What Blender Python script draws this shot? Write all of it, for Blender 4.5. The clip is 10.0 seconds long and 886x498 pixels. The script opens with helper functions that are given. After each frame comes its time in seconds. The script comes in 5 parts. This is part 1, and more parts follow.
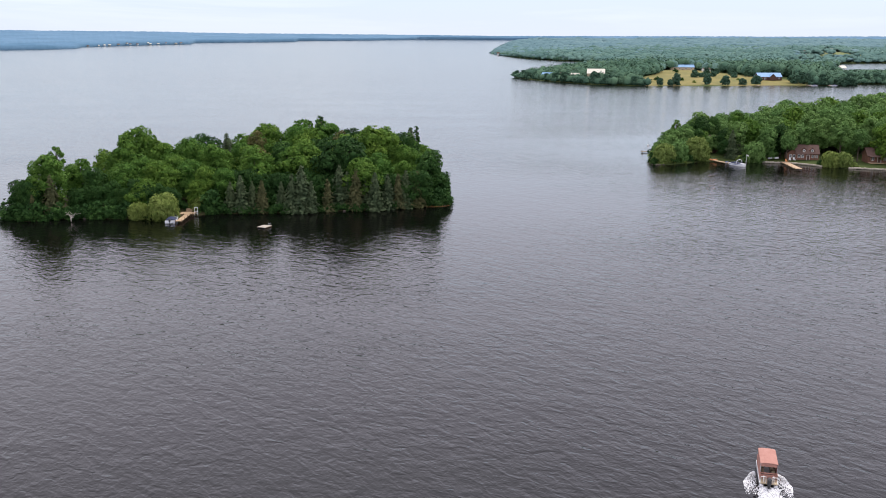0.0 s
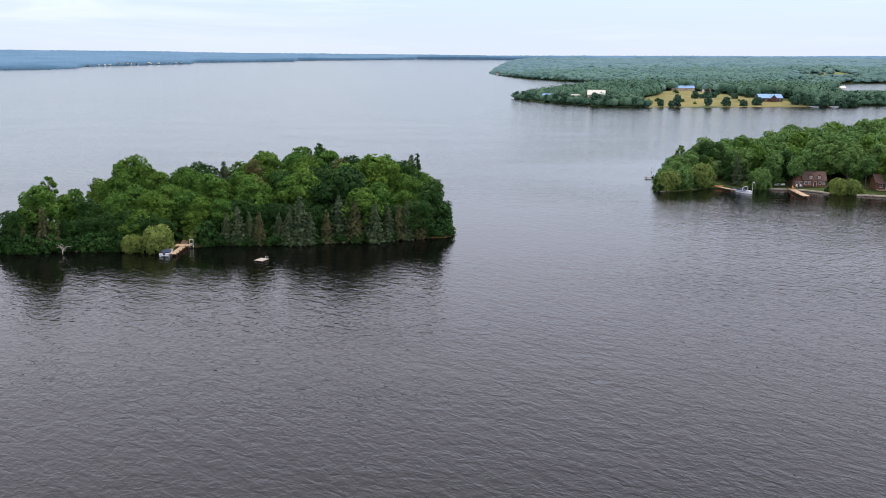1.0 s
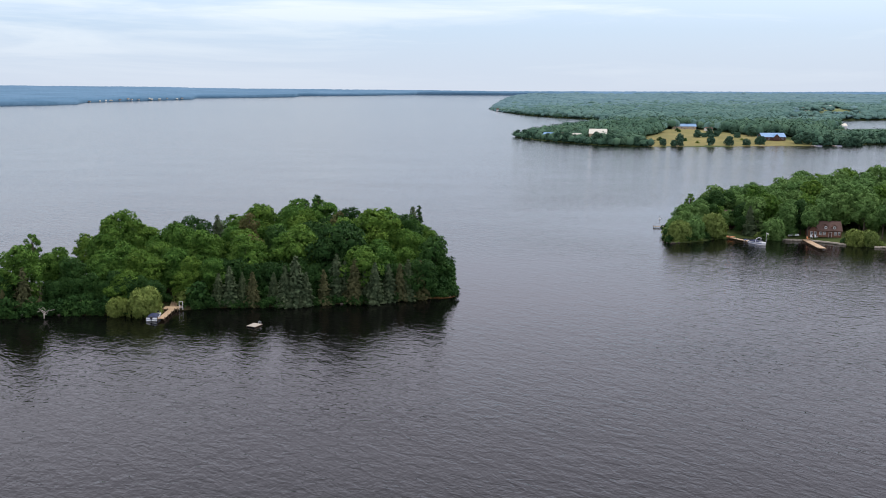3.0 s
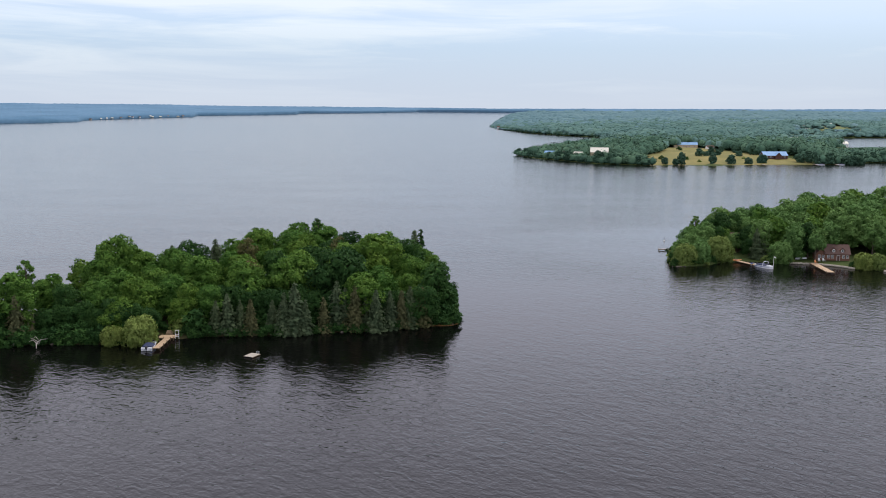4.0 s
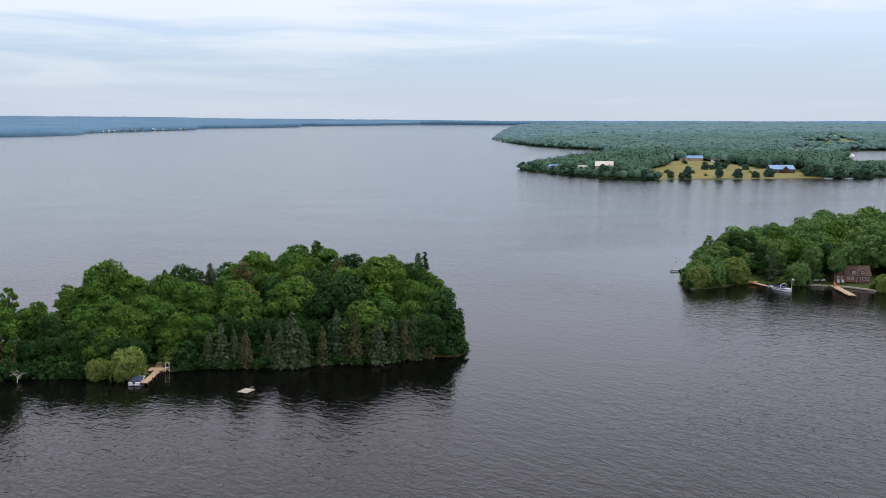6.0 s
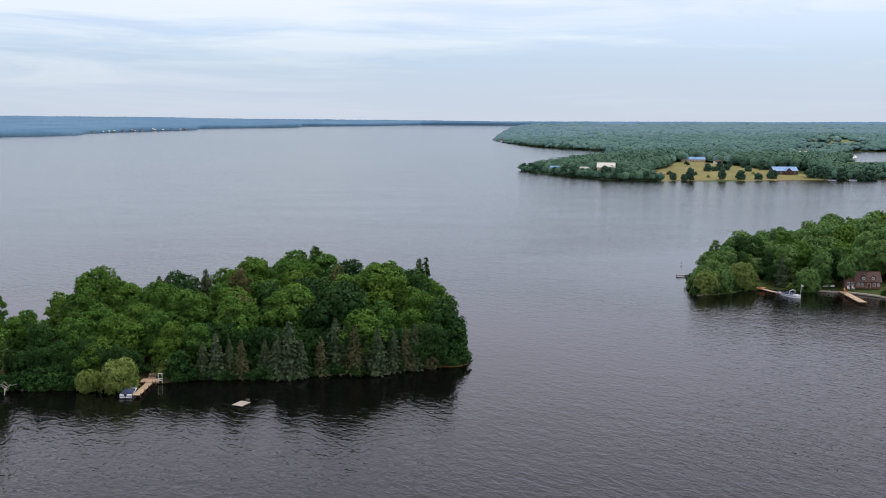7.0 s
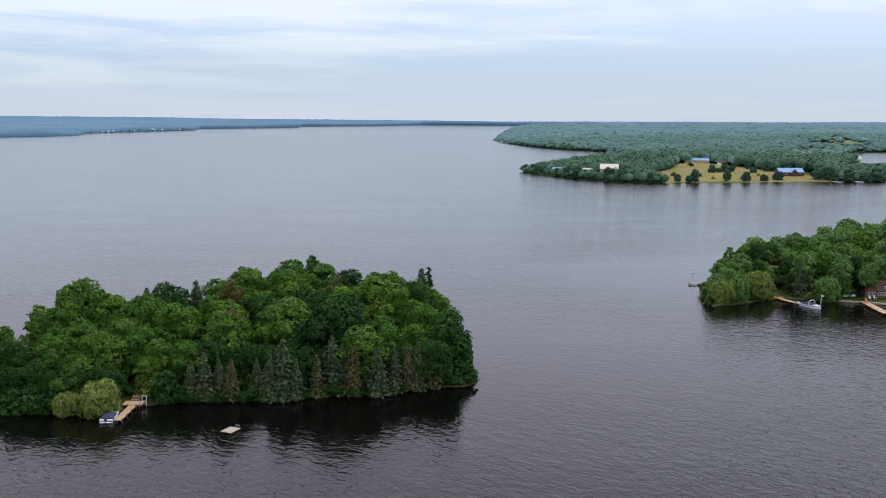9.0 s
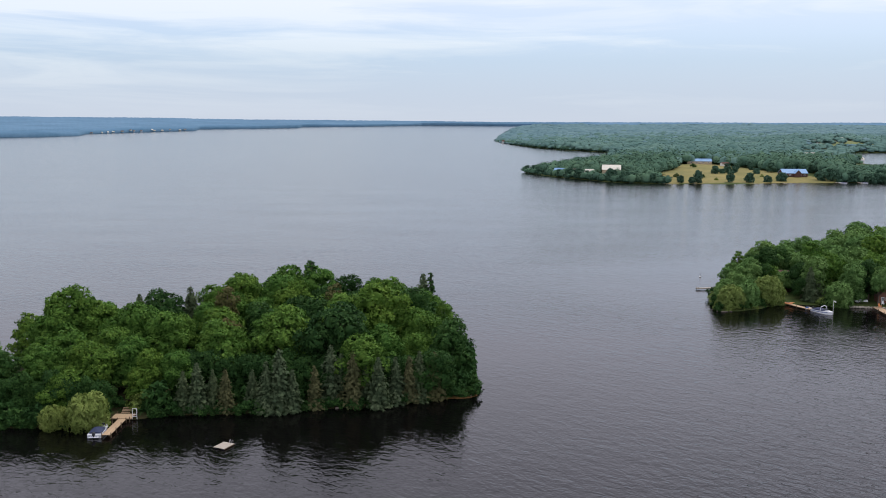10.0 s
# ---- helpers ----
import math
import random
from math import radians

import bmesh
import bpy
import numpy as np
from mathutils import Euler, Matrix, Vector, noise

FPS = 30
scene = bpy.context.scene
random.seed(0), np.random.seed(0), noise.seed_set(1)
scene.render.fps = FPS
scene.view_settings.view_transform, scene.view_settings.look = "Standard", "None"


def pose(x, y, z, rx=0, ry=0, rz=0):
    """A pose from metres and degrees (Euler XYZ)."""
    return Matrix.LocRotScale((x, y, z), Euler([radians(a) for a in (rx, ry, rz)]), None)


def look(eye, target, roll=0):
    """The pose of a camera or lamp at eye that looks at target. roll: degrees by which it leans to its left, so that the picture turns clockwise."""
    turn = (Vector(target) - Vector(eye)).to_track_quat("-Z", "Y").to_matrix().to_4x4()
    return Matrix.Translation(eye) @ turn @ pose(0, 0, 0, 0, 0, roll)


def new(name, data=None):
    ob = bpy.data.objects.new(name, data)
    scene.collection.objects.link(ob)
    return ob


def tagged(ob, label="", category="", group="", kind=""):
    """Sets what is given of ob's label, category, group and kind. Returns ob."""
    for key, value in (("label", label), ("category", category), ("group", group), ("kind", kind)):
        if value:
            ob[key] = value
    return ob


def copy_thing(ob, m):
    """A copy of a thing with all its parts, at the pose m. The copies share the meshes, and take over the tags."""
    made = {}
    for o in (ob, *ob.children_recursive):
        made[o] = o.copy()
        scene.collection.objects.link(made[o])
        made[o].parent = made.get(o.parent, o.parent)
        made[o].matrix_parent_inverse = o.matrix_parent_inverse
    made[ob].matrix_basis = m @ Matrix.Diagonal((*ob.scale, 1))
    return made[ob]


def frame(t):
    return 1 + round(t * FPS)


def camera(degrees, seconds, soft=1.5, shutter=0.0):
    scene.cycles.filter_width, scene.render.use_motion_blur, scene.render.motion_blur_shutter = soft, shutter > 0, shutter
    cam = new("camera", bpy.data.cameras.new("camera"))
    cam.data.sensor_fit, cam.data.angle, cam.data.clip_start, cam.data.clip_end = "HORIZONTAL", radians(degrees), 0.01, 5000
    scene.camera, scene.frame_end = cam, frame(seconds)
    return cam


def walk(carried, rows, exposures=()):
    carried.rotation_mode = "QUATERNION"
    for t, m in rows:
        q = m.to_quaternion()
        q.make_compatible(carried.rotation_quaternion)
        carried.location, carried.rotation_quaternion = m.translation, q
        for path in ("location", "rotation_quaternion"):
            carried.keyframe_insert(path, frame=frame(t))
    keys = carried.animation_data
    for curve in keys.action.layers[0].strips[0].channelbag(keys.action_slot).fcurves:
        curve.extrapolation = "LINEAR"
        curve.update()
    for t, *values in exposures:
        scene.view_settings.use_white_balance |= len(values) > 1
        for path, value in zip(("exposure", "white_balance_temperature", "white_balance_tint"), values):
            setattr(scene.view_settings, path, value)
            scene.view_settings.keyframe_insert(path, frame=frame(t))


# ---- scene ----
cam = camera(51.5, 10.0, 0.95)
PATH = [
    (0, (0.168, -0.385, 40.974), (0.18, 1.565, 40.528), 0.4),
    (0.5, (-0.139, 2.669, 42.003), (-0.126, 4.623, 41.576), 0.4),
    (1, (-0.393, 5.826, 43.003), (-0.38, 7.784, 42.596), 0.4),
    (1.5, (-0.519, 8.856, 44.055), (-0.506, 10.818, 43.666), 0.4),
    (2, (-0.829, 11.93, 45.103), (-0.814, 13.895, 44.731), 0.4),
    (2.5, (-0.987, 15.035, 46.078), (-0.973, 17.003, 45.725), 0.4),
    (4, (-1.673, 22.745, 48.372), (-1.661, 24.722, 48.073), 0.4),
    (4.5, (-1.778, 25.439, 48.82), (-1.769, 27.419, 48.539), 0.3),
    (5, (-1.99, 28.241, 49.183), (-1.982, 30.222, 48.909), 0.3),
    (5.5, (-2.18, 31.037, 49.523), (-2.173, 33.018, 49.249), 0.3),
    (7, (-2.7, 39.864, 50.426), (-2.694, 41.845, 50.153), 0.4),
    (7.5, (-2.875, 42.955, 50.721), (-2.87, 44.937, 50.447), 0.4),
    (8, (-3.035, 45.808, 50.939), (-3.029, 47.789, 50.665), 0.4),
    (8.5, (-3.244, 48.984, 51.031), (-3.239, 50.965, 50.758), 0.4),
    (9, (-3.558, 52.254, 51.056), (-3.552, 54.235, 50.783), 0.4),
    (9.5, (-3.796, 55.582, 51.076), (-3.79, 57.563, 50.803), 0.4),
    (10, (-3.988, 59.044, 51.19), (-3.983, 61.026, 50.918), 0.4),
]
walk(cam, [(t, look(eye, target, roll)) for t, eye, target, roll in PATH],
     [(0.0, 0.42, 6600, 11), (1.0, 0.36, 6480, 10.5), (2.5, 0.2, 6430, 10), (4.5, 0.02, 6420, 10), (6.0, 0.0, 6420, 10), (10.0, 0.0, 6420, 10)])

# ---- world, sun, exposure ----
SUN_ELEV, SUN_TURN = 56.0, 45.0          # degrees; turn: clockwise from straight ahead (+y)
world = bpy.data.worlds.new("overcast_sky")
scene.world = world
world.use_nodes = True
wt = world.node_tree
wt.nodes.clear()


def wnode(kind, **props):
    n = wt.nodes.new(kind)
    for k, v in props.items():
        n.inputs[k].default_value = v
    return n


sky = wt.nodes.new("ShaderNodeTexSky")
sky.sky_type = "NISHITA"
sky.sun_disc = False
sky.sun_elevation, sky.sun_rotation = radians(SUN_ELEV), radians(SUN_TURN)
sky.air_density, sky.dust_density, sky.ozone_density = 1.0, 2.0, 1.5
tc = wt.nodes.new("ShaderNodeTexCoord")
sep = wt.nodes.new("ShaderNodeSeparateXYZ")
wt.links.new(tc.outputs["Generated"], sep.inputs[0])
# cloud sheet: long thin streaks, coarse and fine
mapc = wt.nodes.new("ShaderNodeMapping")
mapc.inputs["Scale"].default_value = (1.6, 1.6, 19.0)
mapc.inputs["Location"].default_value = (0.35, 0.0, 0.55)
wt.links.new(tc.outputs["Generated"], mapc.inputs["Vector"])
cl = wnode("ShaderNodeTexNoise", Scale=2.1, Detail=7.0, Roughness=0.58, Distortion=0.5)
wt.links.new(mapc.outputs[0], cl.inputs["Vector"])
ramp = wt.nodes.new("ShaderNodeValToRGB")
ramp.color_ramp.elements[0].position, ramp.color_ramp.elements[0].color = 0.465, (0.25, 0.25, 0.25, 1)
ramp.color_ramp.elements[1].position, ramp.color_ramp.elements[1].color = 0.67, (0.92, 0.92, 0.92, 1)


def wmath(op, a, b):
    n = wt.nodes.new("ShaderNodeMath")
    n.operation = op
    for i, v in enumerate((a, b)):
        if isinstance(v, (int, float)):
            n.inputs[i].default_value = v
        else:
            wt.links.new(v, n.inputs[i])
    return n.outputs[0]


def wrange(v, lo, hi, a, b):
    n = wt.nodes.new("ShaderNodeMapRange")
    n.interpolation_type = "SMOOTHSTEP"
    for i, x in enumerate((lo, hi, a, b)):
        n.inputs[i + 1].default_value = x
    wt.links.new(v, n.inputs[0])
    return n.outputs[0]


def bank(height, thick):
    return wrange(wmath("ABSOLUTE", wmath("SUBTRACT", sep.outputs["Z"], height), 0.0), 0.0, thick, 1.0, 0.0)


# cloud banks: a high one all along, a lower one that thins out to the east, and paler air in the west
west = wrange(sep.outputs["X"], -0.42, 0.25, 1.0, 0.0)
bias = wmath("MULTIPLY", bank(0.120, 0.026), 0.16)
bias = wmath("ADD", bias, wmath("MULTIPLY", wmath("MULTIPLY", bank(0.082, 0.016), wrange(sep.outputs["X"], -0.05, 0.13, 1.0, 0.0)), 0.16))
bias = wmath("ADD", bias, wmath("MULTIPLY", bank(0.087, 0.006), wmath("MULTIPLY", wrange(sep.outputs["X"], 0.10, 0.15, 0.0, 1.0), wrange(sep.outputs["X"], 0.22, 0.27, 0.14, 0.0))))
bias = wmath("ADD", bias, wmath("MULTIPLY", west, 0.11))
wt.links.new(wmath("SUBTRACT", wmath("ADD", cl.outputs["Fac"], bias), 0.07), ramp.inputs[0])
# haze grows to the horizon
hz = wt.nodes.new("ShaderNodeMapRange")
hz.inputs["From Min"].default_value, hz.inputs["From Max"].default_value = 0.0, 0.09
hz.inputs["To Min"].default_value, hz.inputs["To Max"].default_value = 1.0, 0.0
wt.links.new(sep.outputs["Z"], hz.inputs["Value"])
cloud_mix = wt.nodes.new("ShaderNodeMixRGB")
cloud_mix.inputs[2].default_value = (7.4, 8.3, 9.0, 1)
wt.links.new(ramp.outputs[0], cloud_mix.inputs[0])
blue_mix = wt.nodes.new("ShaderNodeMixRGB")
blue_mix.inputs[0].default_value = 0.62
blue_mix.inputs[2].default_value = (4.6, 6.9, 10.0, 1)
wt.links.new(sky.outputs[0], blue_mix.inputs[1])
wt.links.new(blue_mix.outputs[0], cloud_mix.inputs[1])
# the upper sky, above the streaks: violet-grey brightness added to lift and tint the water
up = wt.nodes.new("ShaderNodeMapRange")
up.inputs["From Min"].default_value, up.inputs["From Max"].default_value = 0.065, 0.24
up.inputs["To Min"].default_value, up.inputs["To Max"].default_value = 0.0, 0.8
wt.links.new(sep.outputs["Z"], up.inputs["Value"])
high_mix = wt.nodes.new("ShaderNodeMixRGB")
high_mix.inputs[2].default_value = (10.9, 10.4, 11.9, 1)
wt.links.new(up.outputs[0], high_mix.inputs[0])
wt.links.new(cloud_mix.outputs[0], high_mix.inputs[1])
haze_mix = wt.nodes.new("ShaderNodeMixRGB")
haze_mix.inputs[2].default_value = (5.8, 6.35, 7.25, 1)
wt.links.new(hz.outputs[0], haze_mix.inputs[0])
wt.links.new(high_mix.outputs[0], haze_mix.inputs[1])
bg = wnode("ShaderNodeBackground", Strength=0.106)
wt.links.new(haze_mix.outputs[0], bg.inputs["Color"])
wo = wt.nodes.new("ShaderNodeOutputWorld")
wt.links.new(bg.outputs[0], wo.inputs["Surface"])

sun_data = bpy.data.lights.new("sun", "SUN")
sun_data.energy, sun_data.angle, sun_data.color = 1.7, radians(16), (1.0, 0.95, 0.87)
sun = new("sun", sun_data)
se, st = radians(SUN_ELEV), radians(SUN_TURN)
sun.matrix_basis = look((0, 0, 200), (-math.cos(se) * math.sin(st), -math.cos(se) * math.cos(st), 200 - math.sin(se)))


# ---- materials ----
def material(name, rough=0.8, metal=0.0):
    m = bpy.data.materials.new(name)
    m.use_nodes = True
    b = m.node_tree.nodes["Principled BSDF"]
    b.inputs["Roughness"].default_value = rough
    b.inputs["Metallic"].default_value = metal
    return m, m.node_tree, b


def ramp_of(nt, stops):
    r = nt.nodes.new("ShaderNodeValToRGB")
    e = r.color_ramp.elements
    while len(e) < len(stops):
        e.new(0.5)
    for el, (p, c) in zip(e, stops):
        el.position, el.color = p, (*c, 1)
    return r


def noise_of(nt, scale, detail=3.0, rough=0.55, coord="Object", stretch=None):
    t = nt.nodes.new("ShaderNodeTexCoord")
    n = nt.nodes.new("ShaderNodeTexNoise")
    n.inputs["Scale"].default_value, n.inputs["Detail"].default_value, n.inputs["Roughness"].default_value = scale, detail, rough
    src = t.outputs[coord]
    if stretch:
        mp = nt.nodes.new("ShaderNodeMapping")
        mp.inputs["Scale"].default_value = stretch
        nt.links.new(src, mp.inputs["Vector"])
        src = mp.outputs[0]
    nt.links.new(src, n.inputs["Vector"])
    return n


def surface(name, dark, light, scale=1.5, rough=0.8, bump=0.02, metal=0.0, stretch=None, spread=(0.3, 0.7)):
    """A two-scale mottled surface with fine relief."""
    m, nt, b = material(name, rough, metal)
    if rough >= 0.85:
        b.inputs["Specular IOR Level"].default_value = 0.12
    n1 = noise_of(nt, scale, 5, 0.6, stretch=stretch)
    n2 = noise_of(nt, scale * 9, 3, 0.6, stretch=stretch)
    mix = nt.nodes.new("ShaderNodeMath")
    mix.operation = "MULTIPLY_ADD"
    mix.inputs[1].default_value = 0.4
    nt.links.new(n2.outputs["Fac"], mix.inputs[0])
    sc = nt.nodes.new("ShaderNodeMath")
    sc.operation = "MULTIPLY"
    sc.inputs[1].default_value = 0.6
    nt.links.new(n1.outputs["Fac"], sc.inputs[0])
    nt.links.new(sc.outputs[0], mix.inputs[2])
    r = ramp_of(nt, [(spread[0], dark), (spread[1], light)])
    nt.links.new(mix.outputs[0], r.inputs[0])
    nt.links.new(r.outputs[0], b.inputs["Base Color"])
    if bump:
        bp = nt.nodes.new("ShaderNodeBump")
        bp.inputs["Distance"].default_value = bump
        nt.links.new(mix.outputs[0], bp.inputs["Height"])
        nt.links.new(bp.outputs[0], b.inputs["Normal"])
    return m


def foliage(name, dark, mid, light, other, other_share=0.35, rough=0.75, clear=0.2, patch=0.45):
    """Leaves: colour varies leaf by leaf and tree by tree."""
    m, nt, b = material(name, rough)
    geo = nt.nodes.new("ShaderNodeNewGeometry")
    r = ramp_of(nt, [(0.0, dark), (0.55, mid), (1.0, light)])
    n = noise_of(nt, patch, 3)
    add = nt.nodes.new("ShaderNodeMath")
    add.operation = "MULTIPLY_ADD"
    add.inputs[1].default_value = 0.46
    sub = nt.nodes.new("ShaderNodeMath")
    sub.operation = "MULTIPLY_ADD"
    sub.inputs[1].default_value, sub.inputs[2].default_value = 1.5, -0.4
    nt.links.new(n.outputs["Fac"], sub.inputs[0])
    nt.links.new(geo.outputs["Random Per Island"], add.inputs[0])
    nt.links.new(sub.outputs[0], add.inputs[2])
    nt.links.new(add.outputs[0], r.inputs[0])
    info = nt.nodes.new("ShaderNodeObjectInfo")
    tone = ramp_of(nt, [(0.0, (0.0, 0.0, 0.0)), (1.0, (other_share * 2, other_share * 2, other_share * 2))])
    nt.links.new(info.outputs["Random"], tone.inputs[0])
    mx = nt.nodes.new("ShaderNodeMixRGB")
    nt.links.new(tone.outputs[0], mx.inputs[0])
    nt.links.new(r.outputs[0], mx.inputs[1])
    mul = nt.nodes.new("ShaderNodeMixRGB")
    mul.blend_type = "MULTIPLY"
    mul.inputs[0].default_value = 1.0
    mul.inputs[2].default_value = (*other, 1)
    nt.links.new(r.outputs[0], mul.inputs[1])
    nt.links.new(mul.outputs[0], mx.inputs[2])
    nt.links.new(mx.outputs[0], b.inputs["Base Color"])
    if clear:
        tr = nt.nodes.new("ShaderNodeBsdfTranslucent")
        nt.links.new(mx.outputs[0], tr.inputs["Color"])
        sh = nt.nodes.new("ShaderNodeMixShader")
        sh.inputs[0].default_value = clear
        nt.links.new(b.outputs[0], sh.inputs[1])
        nt.links.new(tr.outputs[0], sh.inputs[2])
        nt.links.new(sh.outputs[0], nt.nodes["Material Output"].inputs["Surface"])
    b.inputs["Specular IOR Level"].default_value = 0.08
    return m


LEAF = foliage("broad_leaves", (0.024, 0.066, 0.013), (0.057, 0.137, 0.024), (0.122, 0.235, 0.046), (1.5, 1.2, 1.0), 0.48)
LEAF_COOL = foliage("dark_leaves", (0.016, 0.046, 0.012), (0.034, 0.086, 0.020), (0.068, 0.136, 0.032), (0.62, 0.68, 0.75), 0.45)
LEAF_WILLOW = foliage("willow_leaves", (0.09, 0.14, 0.034), (0.155, 0.22, 0.057), (0.23, 0.295, 0.088), (1.15, 1.05, 0.9))
NEEDLE = foliage("spruce_needles", (0.025, 0.044, 0.022), (0.055, 0.082, 0.040), (0.104, 0.137, 0.070), (1.1, 1.05, 0.9), 0.3, 0.7, 0.1)
NEEDLE_BROWN = foliage("dry_spruce_needles", (0.034, 0.042, 0.019), (0.070, 0.078, 0.034), (0.125, 0.125, 0.058), (1.08, 1.0, 0.85), 0.3, 0.7, 0.1)
LEAF_LIGHT = foliage("light_mixed_leaves", (0.058, 0.12, 0.032), (0.115, 0.21, 0.056), (0.195, 0.31, 0.092), (0.72, 0.82, 0.85), 0.45)
RUSSET = foliage("olive_brown_leaves", (0.05, 0.06, 0.02), (0.09, 0.095, 0.034), (0.14, 0.135, 0.055), (1.15, 0.95, 0.9))
# distance haze is mixed into these three leaf colours, bluer and paler farther out
WOODS = foliage("hazy_far_bank_leaves", (0.032, 0.075, 0.052), (0.057, 0.117, 0.074), (0.094, 0.166, 0.095), (1.0, 1.0, 1.0), 0.2, 0.9, 0, 0.02)
WOODS_MID = foliage("haze_blue_woodland_leaves", (0.050, 0.108, 0.100), (0.074, 0.144, 0.126), (0.105, 0.185, 0.148), (1.0, 1.0, 1.0), 0.2, 0.9, 0, 0.008)
WOODS_FAR = foliage("haze_blue_forest_leaves", (0.072, 0.140, 0.156), (0.096, 0.172, 0.186), (0.126, 0.206, 0.206), (1.0, 1.0, 1.0), 0.2, 0.9, 0, 0.004)
BARK = surface("bark", (0.05, 0.04, 0.03), (0.16, 0.13, 0.10), 3, 0.9, 0.02, stretch=(3, 3, 0.5))
DEADWOOD = surface("bleached_dead_wood", (0.25, 0.22, 0.19), (0.55, 0.51, 0.46), 4, 0.85, 0.01, stretch=(3, 3, 0.5))
SOIL = surface("shore_soil_and_grass", (0.02, 0.026, 0.009), (0.055, 0.048, 0.02), 0.25, 0.95, 0.15)
LAWN = surface("lawn", (0.035, 0.06, 0.016), (0.08, 0.10, 0.03), 0.2, 0.95, 0.08)
MEADOW = surface("dry_hay_meadow", (0.10, 0.12, 0.04), (0.28, 0.225, 0.085), 0.03, 0.95, 0.2)
GLADE = surface("glade_grass", (0.10, 0.14, 0.05), (0.20, 0.21, 0.085), 0.02, 0.95, 0.2)
SANDY = surface("sandy_bank", (0.07, 0.035, 0.010), (0.15, 0.085, 0.030), 0.5, 0.9, 0.05)
ROCK = surface("shore_stone", (0.06, 0.05, 0.04), (0.20, 0.17, 0.14), 1.4, 0.85, 0.05)
PLANK = surface("weathered_deck_boards", (0.30, 0.20, 0.11), (0.55, 0.40, 0.25), 1.6, 0.75, 0.006, stretch=(1, 6, 1))
PLANK_GREY = surface("grey_deck_boards", (0.28, 0.24, 0.19), (0.46, 0.41, 0.34), 1.6, 0.75, 0.006, stretch=(1, 6, 1))
TIMBER = surface("dark_dock_timber", (0.10, 0.07, 0.045), (0.22, 0.16, 0.10), 2, 0.85, 0.01)
WHITE = surface("white_gelcoat", (0.66, 0.67, 0.68), (0.82, 0.83, 0.84), 1.2, 0.25, 0)
NAVY = surface("navy_canvas", (0.012, 0.018, 0.05), (0.03, 0.045, 0.10), 2.5, 0.8, 0.01)
RED_CANVAS = surface("faded_red_canvas", (0.34, 0.165, 0.13), (0.46, 0.25, 0.205), 1.3, 0.85, 0.01)
DARK = surface("dark_vinyl", (0.012, 0.012, 0.014), (0.05, 0.05, 0.055), 3, 0.5, 0.004)
ALU = surface("brushed_aluminium", (0.5, 0.5, 0.52), (0.72, 0.72, 0.74), 4, 0.35, 0.0, 0.9)
FOAM = surface("churned_foam", (0.55, 0.56, 0.57), (0.85, 0.85, 0.85), 3, 0.7, 0.03)
BRICK = surface("red_brown_logs", (0.13, 0.065, 0.045), (0.25, 0.135, 0.095), 2.2, 0.85, 0.02, stretch=(0.4, 0.4, 4))
ROOF_BROWN = surface("brown_shingles", (0.075, 0.048, 0.04), (0.17, 0.11, 0.09), 1.8, 0.9, 0.02, stretch=(1, 1, 5))
PAINT_WHITE = surface("white_paint", (0.68, 0.68, 0.66), (0.82, 0.82, 0.80), 1.5, 0.6, 0.003)
CREAM = surface("cream_steel_roof", (0.55, 0.52, 0.42), (0.72, 0.69, 0.58), 0.6, 0.5, 0.01)
ROOF_BLUE = surface("blue_steel_roof", (0.14, 0.28, 0.48), (0.24, 0.40, 0.58), 0.5, 0.7, 0.01)
TAN = surface("tan_siding", (0.36, 0.28, 0.18), (0.52, 0.43, 0.30), 0.8, 0.8, 0.01)
BARN_RED = surface("dark_barn_boards", (0.06, 0.035, 0.03), (0.14, 0.08, 0.065), 0.8, 0.85, 0.02)
ORANGE = surface("orange_plastic", (0.62, 0.22, 0.06), (0.78, 0.34, 0.12), 2, 0.45, 0)
BLUE_TRIM = surface("blue_hull_stripe", (0.03, 0.07, 0.22), (0.06, 0.13, 0.34), 2, 0.3, 0)
GLASS = surface("dark_window_glass", (0.02, 0.025, 0.03), (0.05, 0.06, 0.07), 1, 0.06, 0)
# blue distance haze is put straight into the far shore's base colour
FAR = surface("haze_blue_shore", (0.075, 0.158, 0.235), (0.118, 0.216, 0.31), 0.006, 1.0, 0, spread=(0.35, 0.65))
STONE_WALL = surface("pale_shore_wall", (0.30, 0.26, 0.20), (0.50, 0.45, 0.37), 1.2, 0.9, 0.03)


